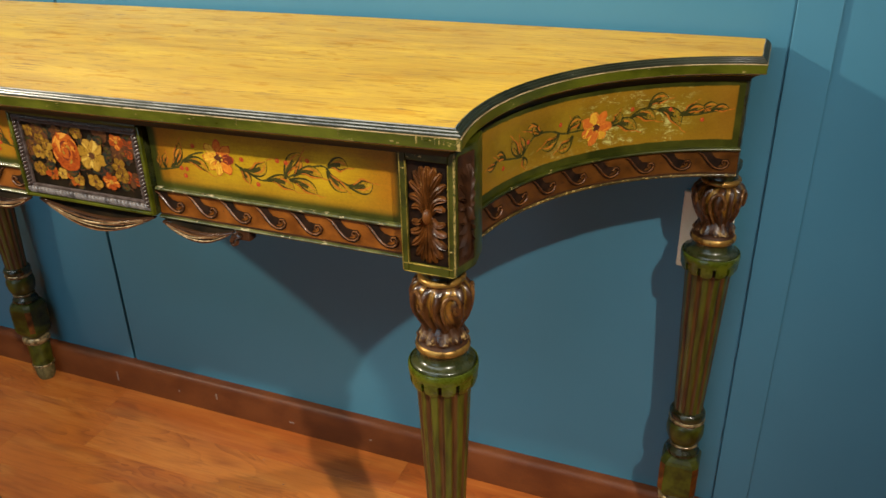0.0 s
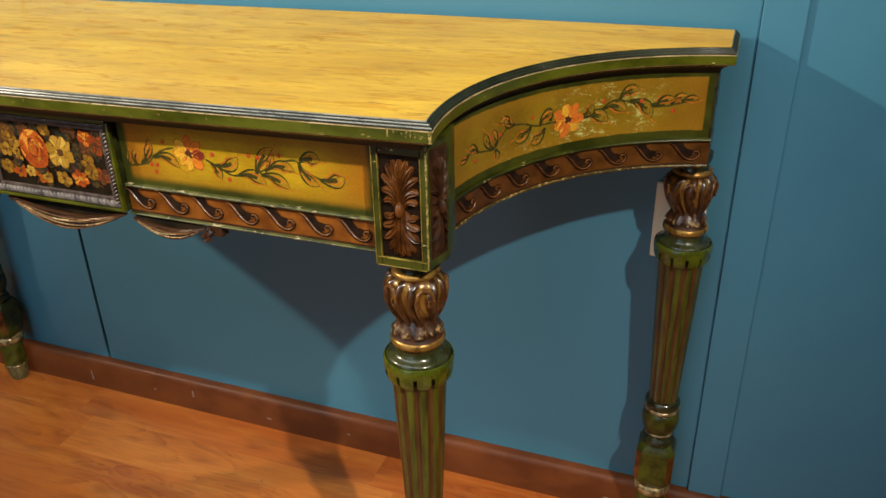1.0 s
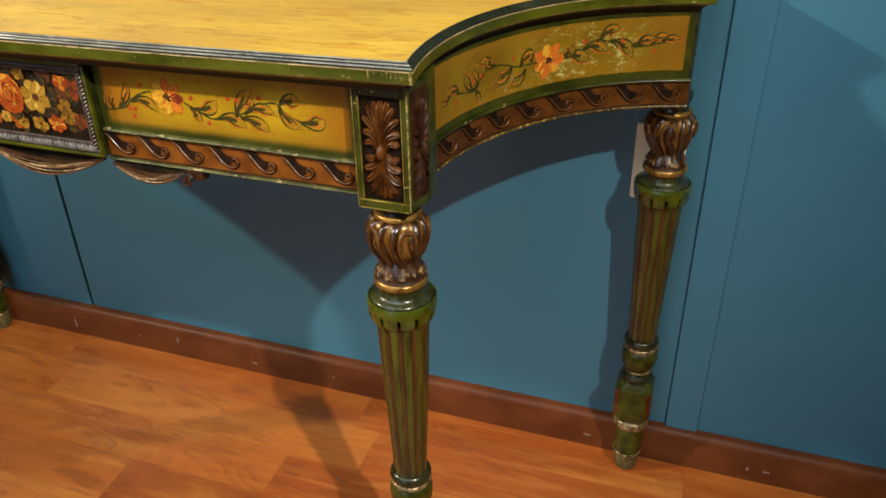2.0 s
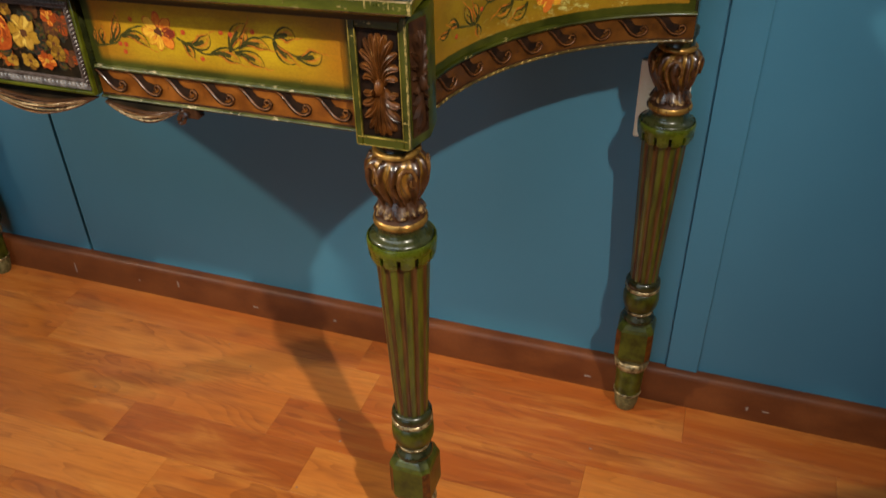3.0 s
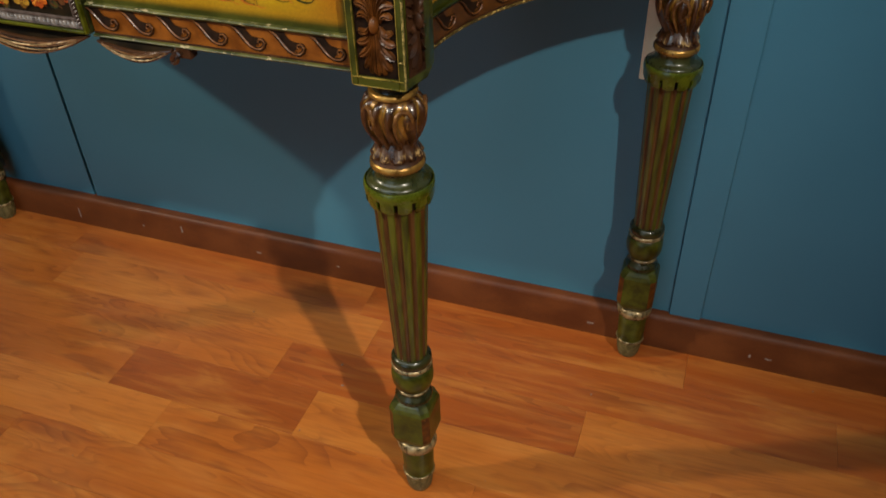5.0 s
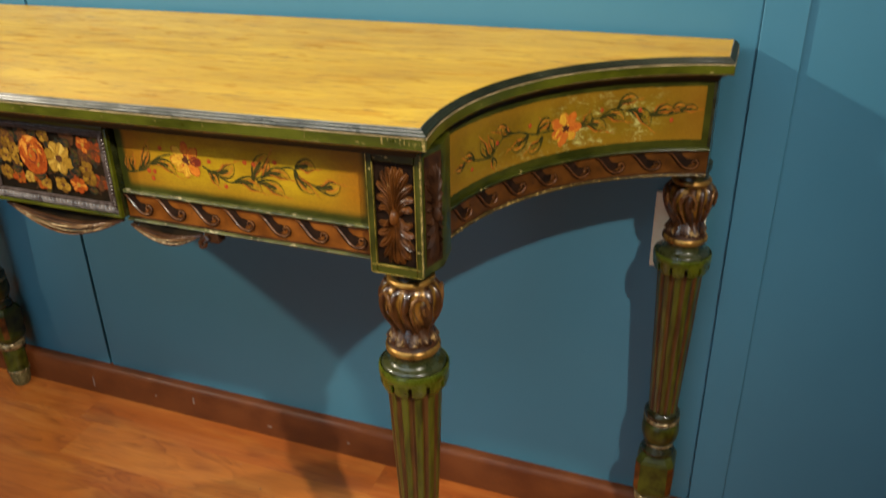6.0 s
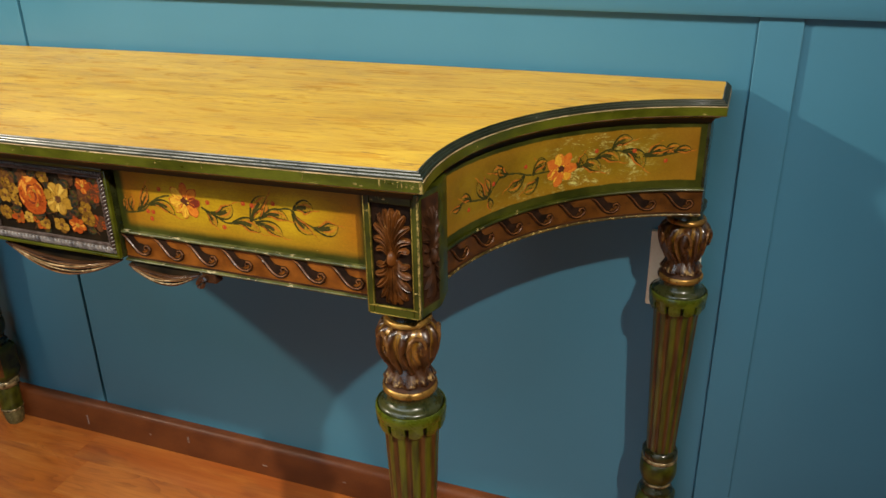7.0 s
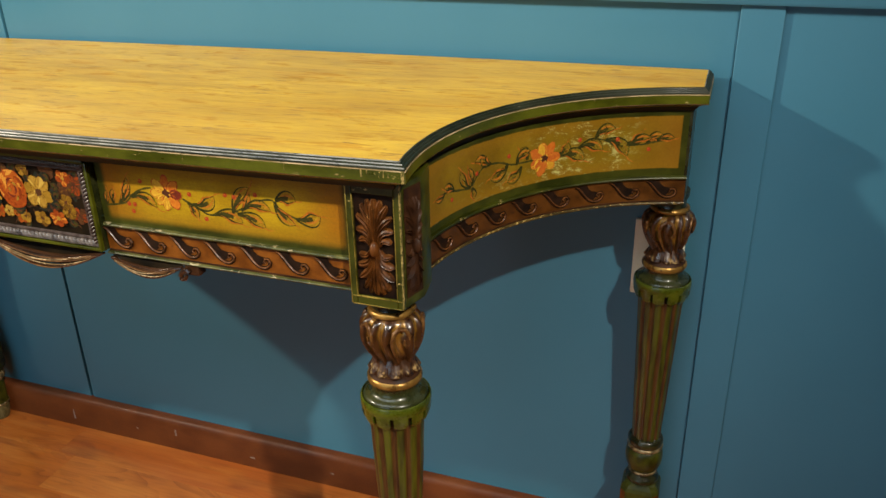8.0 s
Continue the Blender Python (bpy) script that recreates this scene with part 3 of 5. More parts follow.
def warp(bm):
    """The old top has warped: it falls towards the left and its front sags in the middle."""
    for k in range(-17, 18):
        bmesh.ops.bisect_plane(bm, geom=bm.verts[:] + bm.edges[:] + bm.faces[:], plane_co=(k * 0.04 + 0.003, 0, 0), plane_no=(1, 0, 0))
    for v in bm.verts:
        x, y = v.co.x, v.co.y
        front = min(1.0, max(0.0, (BACK - y) / (BACK - FRONT)))
        end = min(1.0, max(0.0, (x - 0.45) / 0.24)) * min(1.0, front / 0.2)
        v.co.z += -0.0025 + 0.0115 * x - 0.005 * x * x - 0.0040 * front * max(0.0, 1 - (x / HALF) ** 2) - 0.003 * end
    return bm


MOULDED = [OUTLINE[-1]] + OUTLINE[:-1]
top = flat_top(0.0072, 0.778, 0.8002)
for k in range(1, 8):
    bmesh.ops.bisect_plane(top, geom=top.verts[:] + top.edges[:] + top.faces[:], plane_co=(0, BACK - 0.0551 * k, 0), plane_no=(0, 1, 0))
part("tabletop", warp(top), SATINWOOD, table, "golden satinwood tabletop with worn sheen")
REED = [(-0.0090, 0.7900), (-0.0072, 0.8000), (-0.0060, 0.8006), (-0.0048, 0.7998), (-0.0044, 0.7986), (-0.0034, 0.7987), (-0.0024, 0.7978), (-0.0021, 0.7966), (-0.0010, 0.7964), (-0.0002, 0.7953), (0.0000, 0.7938), (-0.0060, 0.7930)]
reed = sweep(MOULDED, REED)
reed.faces.ensure_lookup_table()
# Pale front ridges hold the reeds' highlights as well as rubbed paint.
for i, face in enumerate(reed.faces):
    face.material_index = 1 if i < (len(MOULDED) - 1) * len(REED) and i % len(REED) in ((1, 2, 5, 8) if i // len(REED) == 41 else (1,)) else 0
part("reeded_edge", warp(reed), (REED_BLACK, REED_PALE), table, "black reeded moulding, its ridges coloured pale for highlights and wear")
BAND = [(-0.010, 0.7935), (-0.0008, 0.7935), (0.0006, 0.7925), (0.0006, 0.7825), (-0.0006, 0.7812), (-0.010, 0.7812)]
band = sweep(MOULDED, BAND)
band.faces.ensure_lookup_table()
for i, face in enumerate(band.faces):
    face.material_index = 1 if i < (len(MOULDED) - 1) * len(BAND) and i % len(BAND) in (1, 3) else 0
part("edge_band", warp(band), (BAND_GREEN, RUBBED_LINE), table, "chipped green edge band rubbed to gold on its arrises")
for s in (1, -1):
    lo, hi = sorted((s * (HALF - 0.0032), s * (HALF + 0.0002)))
    part("worn_corner", warp(box(lo, hi, FRONT - 0.0011, FRONT + 0.0022, 0.7818, 0.7932, 0.0005)), CREAM_WEAR, table, "corner of the edge band worn to cream")
for x, w, h, z in ((0.4170, 0.0016, 0.0066, 0.7925), (0.4225, 0.0010, 0.0030, 0.7922), (0.4345, 0.0013, 0.0048, 0.7912), (0.4385, 0.0010, 0.0062, 0.7924), (0.4430, 0.0014, 0.0040, 0.7905), (0.3400, 0.0008, 0.0078, 0.7924), (0.3930, 0.0036, 0.0016, 0.7868), (0.3990, 0.0028, 0.0012, 0.7852), (0.2300, 0.0010, 0.0050, 0.7920), (0.1100, 0.0022, 0.0014, 0.7880)):
    part("scratch", warp(box(x - w / 2, x + w / 2, FRONT - 0.0009, FRONT - 0.0002, z - h, z, 0.0002)), CREAM_WEAR, table)
COVE = [(-0.008, 0.7814), (0.0070, 0.7814), (0.0060, 0.7785), (0.0020, 0.7760), (-0.0015, 0.7725), (-0.0020, 0.7695), (-0.008, 0.7695)]
inner = inset_outline(0.013)
part("cove", warp(sweep([inner[-1]] + inner[:-1], COVE)), COVE_SHADE, table, "hollow moulding under the top, darkened in colour for the overhang's shade")

# levels of the rail under the top
Z_TOP, Z_PANEL, Z_BEAD, Z_BAND, Z_LOW = 0.7700, 0.6908, 0.6866, 0.6595, 0.6540
Y_PANEL = -0.4165
R_PANEL = 0.3125


def front_map(u, v, off):
    return (u, Y_PANEL - off, v)


def curve_map(u, v, off):
    r = R_PANEL - off
    return (ARC_X - r * math.cos(u / R_PANEL), ARC_Y + r * math.sin(u / R_PANEL), v)


def side(fn, s):
    """The same map on the right (s = 1) or the left (s = -1) half of the table."""
    return lambda u, v, off: (lambda p: (s * p[0], p[1], p[2]))(fn(u, v, off))


def panel_mesh(fn, u0, u1, v0, v1, count):
    """A thin panel with u and v of its face in metres."""
    bm = bmesh.new()
    layer = bm.loops.layers.uv.new("UVMap")
    grid = []
    for i in range(count + 1):
        u = u0 + (u1 - u0) * i / count
        grid.append([(bm.verts.new(fn(u, v, 0)), u - u0, v - v0) for v in (v0, v1)])
    back = [[bm.verts.new(fn(u0 + (u1 - u0) * i / count, v, -0.014)) for v in (v0, v1)] for i in range(count + 1)]
    for a, b in zip(grid, grid[1:]):
        quad = (a[0], b[0], b[1], a[1])
        face = bm.faces.new([q[0] for q in quad])
        for loop, q in zip(face.loops, quad):
            loop[layer].uv = (q[1], q[2])
    for i in range(count):
        bm.faces.new((back[i][0], back[i][1], back[i + 1][1], back[i + 1][0]))
    return bm


def strip(fn, u0, u1, profile, count):
    """A moulding along a rail: profile of (outward, height)."""
    bm = bmesh.new()
    rows = [[bm.verts.new(fn(u0 + (u1 - u0) * i / count, z, d)) for d, z in profile] for i in range(count + 1)]
    k = len(profile)
    for a, b in zip(rows, rows[1:]):
        for i in range(k):
            bm.faces.new((a[i], b[i], b[(i + 1) % k], a[(i + 1) % k]))
    bm.faces.new(rows[0])
    bm.faces.new(rows[-1])
    return bm


def bead_profile(z0, z1, out, root=-0.010):
    mid, h = (z0 + z1) / 2, (z1 - z0) / 2
    return [(root, z1)] + [(out * (0.45 + 0.55 * math.sin(math.pi * i / 6)), mid + h * math.cos(math.pi * i / 6)) for i in range(7)] + [(root, z0)]


# ---- painted ornament ----


def bezier(a, b, bend, count):
    """Points of a bowed line from a to b; bend: how far its middle leaves the straight, as a share of its length."""
    ax, ay = a
    bx, by = b
    cx, cy = (ax + bx) / 2 - (by - ay) * bend * 2, (ay + by) / 2 + (bx - ax) * bend * 2
    out = []
    for i in range(count + 1):
        t = i / count
        out.append(((1 - t) ** 2 * ax + 2 * t * (1 - t) * cx + t * t * bx, (1 - t) ** 2 * ay + 2 * t * (1 - t) * cy + t * t * by))
    return out


def ribbon(bm, fn, line, widths, off, slot, shift=0.0):
    rows = []
    for i, (x, y) in enumerate(line):
        a, b = line[max(i - 1, 0)], line[min(i + 1, len(line) - 1)]
        dx, dy = b[0] - a[0], b[1] - a[1]
        n = math.hypot(dx, dy) or 1
        nx, ny = -dy / n, dx / n
        w = widths[i] / 2
        rows.append([bm.verts.new(fn(x + nx * (k * w + shift * w), y + ny * (k * w + shift * w), off)) for k in (1, -1)])
    for a, b in zip(rows, rows[1:]):
        bm.faces.new((a[0], a[1], b[1], b[0])).material_index = slot


def leaf(fn, parent, a, b, width, bend, off=0.0006, paints=(LEAF_DARK, LEAF_LIGHT, LEAF_EDGE)):
    """A painted leaf: olive-gold body, dark from the stem into its middle, dark outlines, an ochre line beside one of them and a curling tip."""
    bm = bmesh.new()
    n = 12
    line = bezier(a, b, bend, n)
    full = [width * math.sin(math.pi * min(1, (i / n) ** 1.55 * 0.97 + 0.03)) + 0.0004 for i in range(n + 1)]
    flank = 1 if bend >= 0 else -1

    def beside(k):
        out = []
        for i, (x, y) in enumerate(line):
            p, q = line[max(i - 1, 0)], line[min(i + 1, n)]
            d = math.hypot(q[0] - p[0], q[1] - p[1])
            out.append((x - (q[1] - p[1]) / d * full[i] * k, y + (q[0] - p[0]) / d * full[i] * k))
        return out

    fade = [1 - i / n for i in range(n + 1)]
    ribbon(bm, fn, line, full, off, 1)
    ribbon(bm, fn, line[:9], [max(0.0008, 0.66 * w * fade[i] ** 0.6) for i, w in enumerate(full)][:9], off + 0.0002, 0, -0.34 * flank)
    ribbon(bm, fn, beside(0.50 * flank), [0.0006 + 0.0020 * math.sin(math.pi * min(1, 0.15 + 0.95 * i / n)) * fade[i] ** 0.5 for i in range(n + 1)], off + 0.0004, 0)
    ribbon(bm, fn, beside(-0.48 * flank), [0.0007 + 0.0027 * math.sin(math.pi * min(1, 0.20 + 0.80 * i / n)) for i in range(n + 1)], off + 0.0005, 0)
    ribbon(bm, fn, beside(-0.60 * flank)[2:], [0.0006 + 0.0017 * math.sin(math.pi * i / (n - 2)) for i in range(n - 1)], off + 0.0006, 2)
    ribbon(bm, fn, beside(0.16 * flank)[4:12], [0.0004 + 0.0020 * math.sin(math.pi * i / 7) for i in range(8)], off + 0.0003, 2)
    tx, ty = line[-1][0] - line[-2][0], line[-1][1] - line[-2][1]
    tail = [(line[-1][0] + tx * k - ty * 0.30 * k * k * flank, line[-1][1] + ty * k + tx * 0.30 * k * k * flank) for k in (0, 0.7, 1.4, 2.0, 2.6)]
    ribbon(bm, fn, tail, [0.0016, 0.0015, 0.0012, 0.0009, 0.0003], off + 0.0007, 2)
    return part("painted_leaf", bm, paints, parent, smooth=False)


def vine(fn, parent, points, width=0.0021, off=0.0004):
    """A painted stem through points, with smooth bends."""
    line = []
    for i in range(len(points) - 1):
        p = [points[max(i - 1, 0)], points[i], points[i + 1], points[min(i + 2, len(points) - 1)]]
        for k in range(6):
            t = k / 6
            line.append(tuple(0.5 * (2 * p[1][c] + (p[2][c] - p[0][c]) * t + (2 * p[0][c] - 5 * p[1][c] + 4 * p[2][c] - p[3][c]) * t * t + (3 * p[1][c] - p[0][c] - 3 * p[2][c] + p[3][c]) * t ** 3) for c in (0, 1)))
    line.append(points[-1])
    bm = bmesh.new()
    ribbon(bm, fn, line, [width * (0.7 + 0.5 * abs(math.sin(i * 0.7))) for i in range(len(line))], off, 0)
    return part("painted_stem", bm, LEAF_DARK, parent, smooth=False)


def disc(bm, fn, x, y, rx, ry, off, slot, count=10, turn=0.0, wob=0.0, rng=random):
    ring = []
    for i in range(count):
        a = 2 * math.pi * i / count
        k = 1 + wob * (rng.random() - 0.5)
        px, py = rx * k * math.cos(a), ry * k * math.sin(a)
        ring.append(bm.verts.new(fn(x + px * math.cos(turn) - py * math.sin(turn), y + px * math.sin(turn) + py * math.cos(turn), off)))
    bm.faces.new(ring).material_index = slot


def berry(fn, parent, x, y, r):
    bm = bmesh.new()
    disc(bm, fn, x, y, r, r, 0.0085, 0)
    disc(bm, fn, x - r * 0.3, y + r * 0.3, r * 0.4, r * 0.4, 0.0088, 1, 6)
    return part("painted_berry", bm, (PETAL_RED, PETAL_ORANGE), parent, smooth=False)


def blossom(fn, parent, x, y, r, slots, petals, seed, squash=1.0, off=0.0008):
    """A painted open flower. Each petal has a dark edge, a body and a light dab. slots: edge, petal, second petal, dab, heart; petals: a count, or which slot each petal takes."""
    rng = random.Random(seed)
    bm = bmesh.new()
    kinds = [2 if i % 3 == 1 else 1 for i in range(petals)] if isinstance(petals, int) else list(petals)
    count = len(kinds)
    order = list(range(count))
    rng.shuffle(order)
    order.sort(key=lambda i: kinds[i] == 5)
    for step, i in enumerate(order):
        a = 2 * math.pi * (i + rng.uniform(-0.15, 0.15)) / count + (seed if isinstance(petals, int) else 0.0)
        spread, lay = math.pi / count * rng.uniform(1.0, 1.25), off + 0.0007 * step
        reach = r * rng.uniform(0.88, 1.08)
        # a dark edge, a rounded body, then strokes of the brush fanned out from the heart
        for out, scale, slot, up in ((0.58, 1.0, 0, 0.0), (0.57, 0.91, kinds[i], 0.0001)):
            disc(bm, fn, x + out * reach * math.cos(a), y + out * reach * math.sin(a) * squash, 0.43 * reach * scale, 1.10 * spread * 0.56 * reach * scale, lay + up, slot, 15, a, 0.18, rng)
        strokes = [(k / 3 - 1) for k in range(7)]
        rng.shuffle(strokes)
        for j, k in enumerate(strokes):
            t = a + spread * 0.72 * k
            far = reach * (0.97 - 0.26 * k * k) * rng.uniform(0.90, 1.0)
            near = r * rng.uniform(0.18, 0.40)
            turn = 0.16 * k
            slot = 2 if j in (1, 3) else 3 if j > 4 and kinds[i] == 1 else kinds[i]
            w = reach * spread * rng.uniform(0.16, 0.26)
            end = far if slot != 2 else near + 0.55 * (far - near)
            pts = [(x + (near + (end - near) * q) * math.cos(t + turn * q * q), y + (near + (end - near) * q) * math.sin(t + turn * q * q) * squash) for q in (0, 0.35, 0.7, 0.9, 1.0)]
            ribbon(bm, fn, pts, [w * 0.3, w * 0.8, w, w * 0.9, w * 0.45] if slot != 2 else [w * 0.6, w * 0.6, w * 0.4, w * 0.3, w * 0.1], lay + 0.0002 + 0.00006 * j, slot)
    top = off + 0.0007 * count + 0.0004
    disc(bm, fn, x, y, r * 0.22, r * 0.20 * squash, top, 4, 9, 0, 0.4, rng)
    for i in range(9):
        a = rng.uniform(0, 6.3)
        disc(bm, fn, x + r * 0.20 * math.cos(a), y + r * 0.20 * math.sin(a), r * 0.06, r * 0.06, top + 0.0002 + 0.0001 * i, 4 if i % 3 else 3, 5)
    return part("painted_flower", bm, slots, parent, smooth=False)


def rose(fn, parent, x, y, r, seed, off=0.0440):
    """A painted full rose of overlapping cupped petals, each a dark edge with a lighter dab."""
    rng = random.Random(seed)
    lay = off
    for ring, (dist, size, n) in enumerate(((0.66, 0.62, 7), (0.46, 0.52, 5), (0.30, 0.40, 4), (0.14, 0.26, 3))):
        for i in range(n):
            bm = bmesh.new()
            a = 2 * math.pi * i / n + ring * 0.7 + rng.uniform(-0.2, 0.2)
            px, py = x + r * dist * 0.76 * math.cos(a), y + r * dist * math.sin(a)
            lit = math.cos(a - 2.2) > -0.2
            for flat, s, slot, push in ((1.0, 1.0, 1, 0.0), (0.86, 0.9, 0 if lit or ring > 1 else 1, 0.02), (0.15, 0.60, 2 if lit and ring != 1 else 0, 0.36 * size)):
                disc(bm, fn, px + r * push * math.cos(a), py + r * push * math.sin(a), r * size * 0.52 * flat, r * size * 0.80 * s, lay, slot, 18, a, 0.26, rng)
                lay += 0.00015
            part("painted_petal", bm, (OLD_ORANGE, OLD_RED, OLD_PEACH), parent, smooth=False)
    # folds and lights of the cupped petals
    bm = bmesh.new()
    for k, (dist, start, sweep_by, slot) in enumerate(((0.95, 2.7, 1.0, 1), (0.93, 4.6, 1.3, 1), (0.90, 0.2, 0.9, 1), (0.74, 3.3, 1.2, 1), (0.66, 5.4, 1.1, 1), (0.52, 1.4, 1.4, 3), (0.46, 3.6, 1.6, 3), (0.30, 5.2, 2.0, 3), (0.18, 2.0, 2.2, 1), (0.86, 1.3, 0.7, 2), (0.80, 2.2, 0.5, 2), (0.64, 2.1, 0.9, 2), (0.60, 4.9, 0.6, 4), (0.38, 0.3, 1.1, 4), (0.24, 2.8, 1.2, 4), (0.70, 0.1, 0.5, 2))):
        line = [(x + r * dist * 0.78 * (1 - 0.20 * i / 10) * math.cos(start + sweep_by * i / 10), y + r * dist * (1 - 0.20 * i / 10) * math.sin(start + sweep_by * i / 10)) for i in range(11)]
        ribbon(bm, fn, line, [r * (0.03 + (0.15 if slot in (1, 2) else 0.10) * math.sin(math.pi * i / 10)) for i in range(11)], lay + 0.0003 + 0.0001 * k, slot)
    part("painted_petal", bm, (OLD_ORANGE, OLD_RED, OLD_PEACH, PETAL_DARK, OLD_CREAM), parent, smooth=False)


def thin(fn):
    """Paint lies as a film on its ground: layers a few hundredths of a millimetre thick."""
    return lambda u, v, off: fn(u, v, 0.00008 + 0.04 * off)


def mm(points):
    return [tuple(v / 1000 for v in p) for p in points]


# leaves as base u, v, tip u, v in mm, width in mm and bend
FRONT_LEAVES = [(100, 712, 102, 728, 5, .1), (108, 714, 111, 730, 6, .1), (116, 715, 130, 745, 9, -.12), (123, 718, 132, 739, 6, .1), (133, 724, 164, 715, 10, .22), (204, 726, 214, 709, 8, .1), (209, 724, 236, 736, 13, -.2), (235, 716, 267, 709, 13, .18), (262, 720, 293, 708, 12, .12), (257, 720, 279, 750, 11, .12), (267, 724, 278, 743, 5, -.1), (271, 727, 301, 727, 10, .2), (307, 739, 330, 741, 13, .18), (306, 737, 328, 716, 10, -.15), (329, 722, 356, 728, 14, -.1)]
FRONT_STEM_A = [(98, 711), (123, 716), (134, 726), (148, 734), (160, 737)]
FRONT_STEM_B = [(198, 729), (207, 724), (216, 720), (228, 715), (242, 717), (253, 718)]
FRONT_STEM_C = [(253, 718), (271, 728), (289, 737), (304, 739), (313, 730), (333, 721)]
FRONT_BERRIES = [(148, 743), (129, 716), (136, 716), (133, 708), (207, 735), (224, 710), (250, 739), (260, 738), (285, 743)]
CURVE_LEAVES_A = [(76, 726, 57, 724, 6, .15), (93, 723, 74, 731, 8, -.15), (121, 718, 105, 742, 10, .12), (123, 720, 117, 741, 7, -.15), (123, 718, 126, 704, 8, .1), (154, 738, 139, 748, 9, .2), (151, 738, 128, 745, 8, -.2), (180, 731, 153, 720, 12, .18), (200, 724, 178, 711, 12, .18), (208, 730, 197, 744, 10, -.2), (192, 727, 213, 739, 9, .25)]
CURVE_LEAVES_B = [(251, 729, 263, 742, 11, -.25), (253, 727, 286, 717, 14, .18), (278, 734, 309, 727, 13, .2), (299, 743, 324, 752, 11, .22), (312, 740, 340, 717, 13, .2), (339, 733, 356, 746, 10, -.2), (345, 731, 368, 738, 8, .2), (363, 732, 383, 741, 9, .2), (375, 735, 396, 737, 8, .15)]
CURVE_STEM_A = [(57, 724), (78, 726), (103, 721), (121, 719), (132, 729), (145, 737), (168, 735), (186, 729), (208, 728), (218, 728)]
CURVE_STEM_B = [(247, 726), (265, 729), (281, 735), (298, 741), (312, 739), (324, 732), (339, 731), (359, 731), (375, 734), (394, 737)]
CURVE_BERRIES = [(88, 715), (131, 732), (181, 740), (279, 743), (327, 739), (366, 725)]


def vines(fn, parent, leaves, stems, berries, flower, petals, seed, edge, body):
    fn = thin(fn)
    for stem in stems:
        vine(fn, parent, mm(stem))
    for i, (x0, y0, x1, y1, w, bend) in enumerate(leaves):
        leaf(fn, parent, (x0 / 1000, y0 / 1000), (x1 / 1000, y1 / 1000), w / 1000, bend, 0.0010 + 0.0012 * (i % 6), (LEAF_DARK, body, LEAF_EDGE))
    for x, y in berries:
        berry(fn, parent, x / 1000, y / 1000, 0.0026)
    x, y, r = flower
    blossom(fn, parent, x, y, r, (edge, PETAL_YELLOW, PETAL_TANGERINE, PETAL_GOLD, HEART, PETAL_DARK), petals, seed, off=0.0090)


# ---- carved running wave ----


def wave_scroll(fn, u0, pitch, z0, height):
    """One carved wave of the band: a tapering S that hangs from the top and curls at its foot."""
    key = [(-0.05, 1.00, 0.08), (0.06, 0.88, 0.13), (0.16, 0.68, 0.15), (0.26, 0.44, 0.15), (0.37, 0.24, 0.14), (0.50, 0.13, 0.13), (0.63, 0.14, 0.13), (0.73, 0.26, 0.13), (0.765, 0.42, 0.13), (0.71, 0.56, 0.13), (0.62, 0.55, 0.12), (0.585, 0.44, 0.11), (0.63, 0.37, 0.07)]
    bm = bmesh.new()
    rows = []
    for i, (a, b, w) in enumerate(key):
        p, q = key[max(i - 1, 0)], key[min(i + 1, len(key) - 1)]
        dx, dy = (q[0] - p[0]) * pitch, (q[1] - p[1]) * height
        n = math.hypot(dx, dy)
        nx, ny = -dy / n, dx / n
        x, y, h = u0 + a * pitch, z0 + b * height, 0.62 * w * height / 2
        pts = []
        for k, lift in ((2.3, 0.0006), (1, 0.0007), (0.5, 0.0018), (0.2, 0.0021), (-0.3, 0.0020), (-1, 0.0007), (-2.2, 0.0006)):
            v = min(y + ny * k * h, z0 + height)
            pts.append(bm.verts.new(fn(x + nx * k * h, max(v, z0), lift)))
        rows.append(pts)
    for a, b in zip(rows, rows[1:]):
        for i in range(6):
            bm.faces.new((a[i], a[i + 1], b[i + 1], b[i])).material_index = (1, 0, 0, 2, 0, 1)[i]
    # flat dark fill that paints the shaded hollow behind the crest
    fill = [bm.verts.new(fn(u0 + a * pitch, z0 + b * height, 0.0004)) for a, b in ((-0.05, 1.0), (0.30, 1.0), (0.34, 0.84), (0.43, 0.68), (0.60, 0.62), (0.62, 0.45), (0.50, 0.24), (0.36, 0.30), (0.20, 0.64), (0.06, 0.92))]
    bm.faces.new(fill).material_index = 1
    return bm


def wave_band(fn, u0, u1, count, parent):
    pitch = (u1 - u0) / count
    for i in range(count):
        bm = wave_scroll(fn, u0 + i * pitch, pitch, Z_BAND + 0.0012, Z_BEAD - Z_BAND - 0.0024)
        part("wave_scroll", bm, (WAVE_RIDGE, SUNK_SHADE, WAVE_RUBBED), parent)


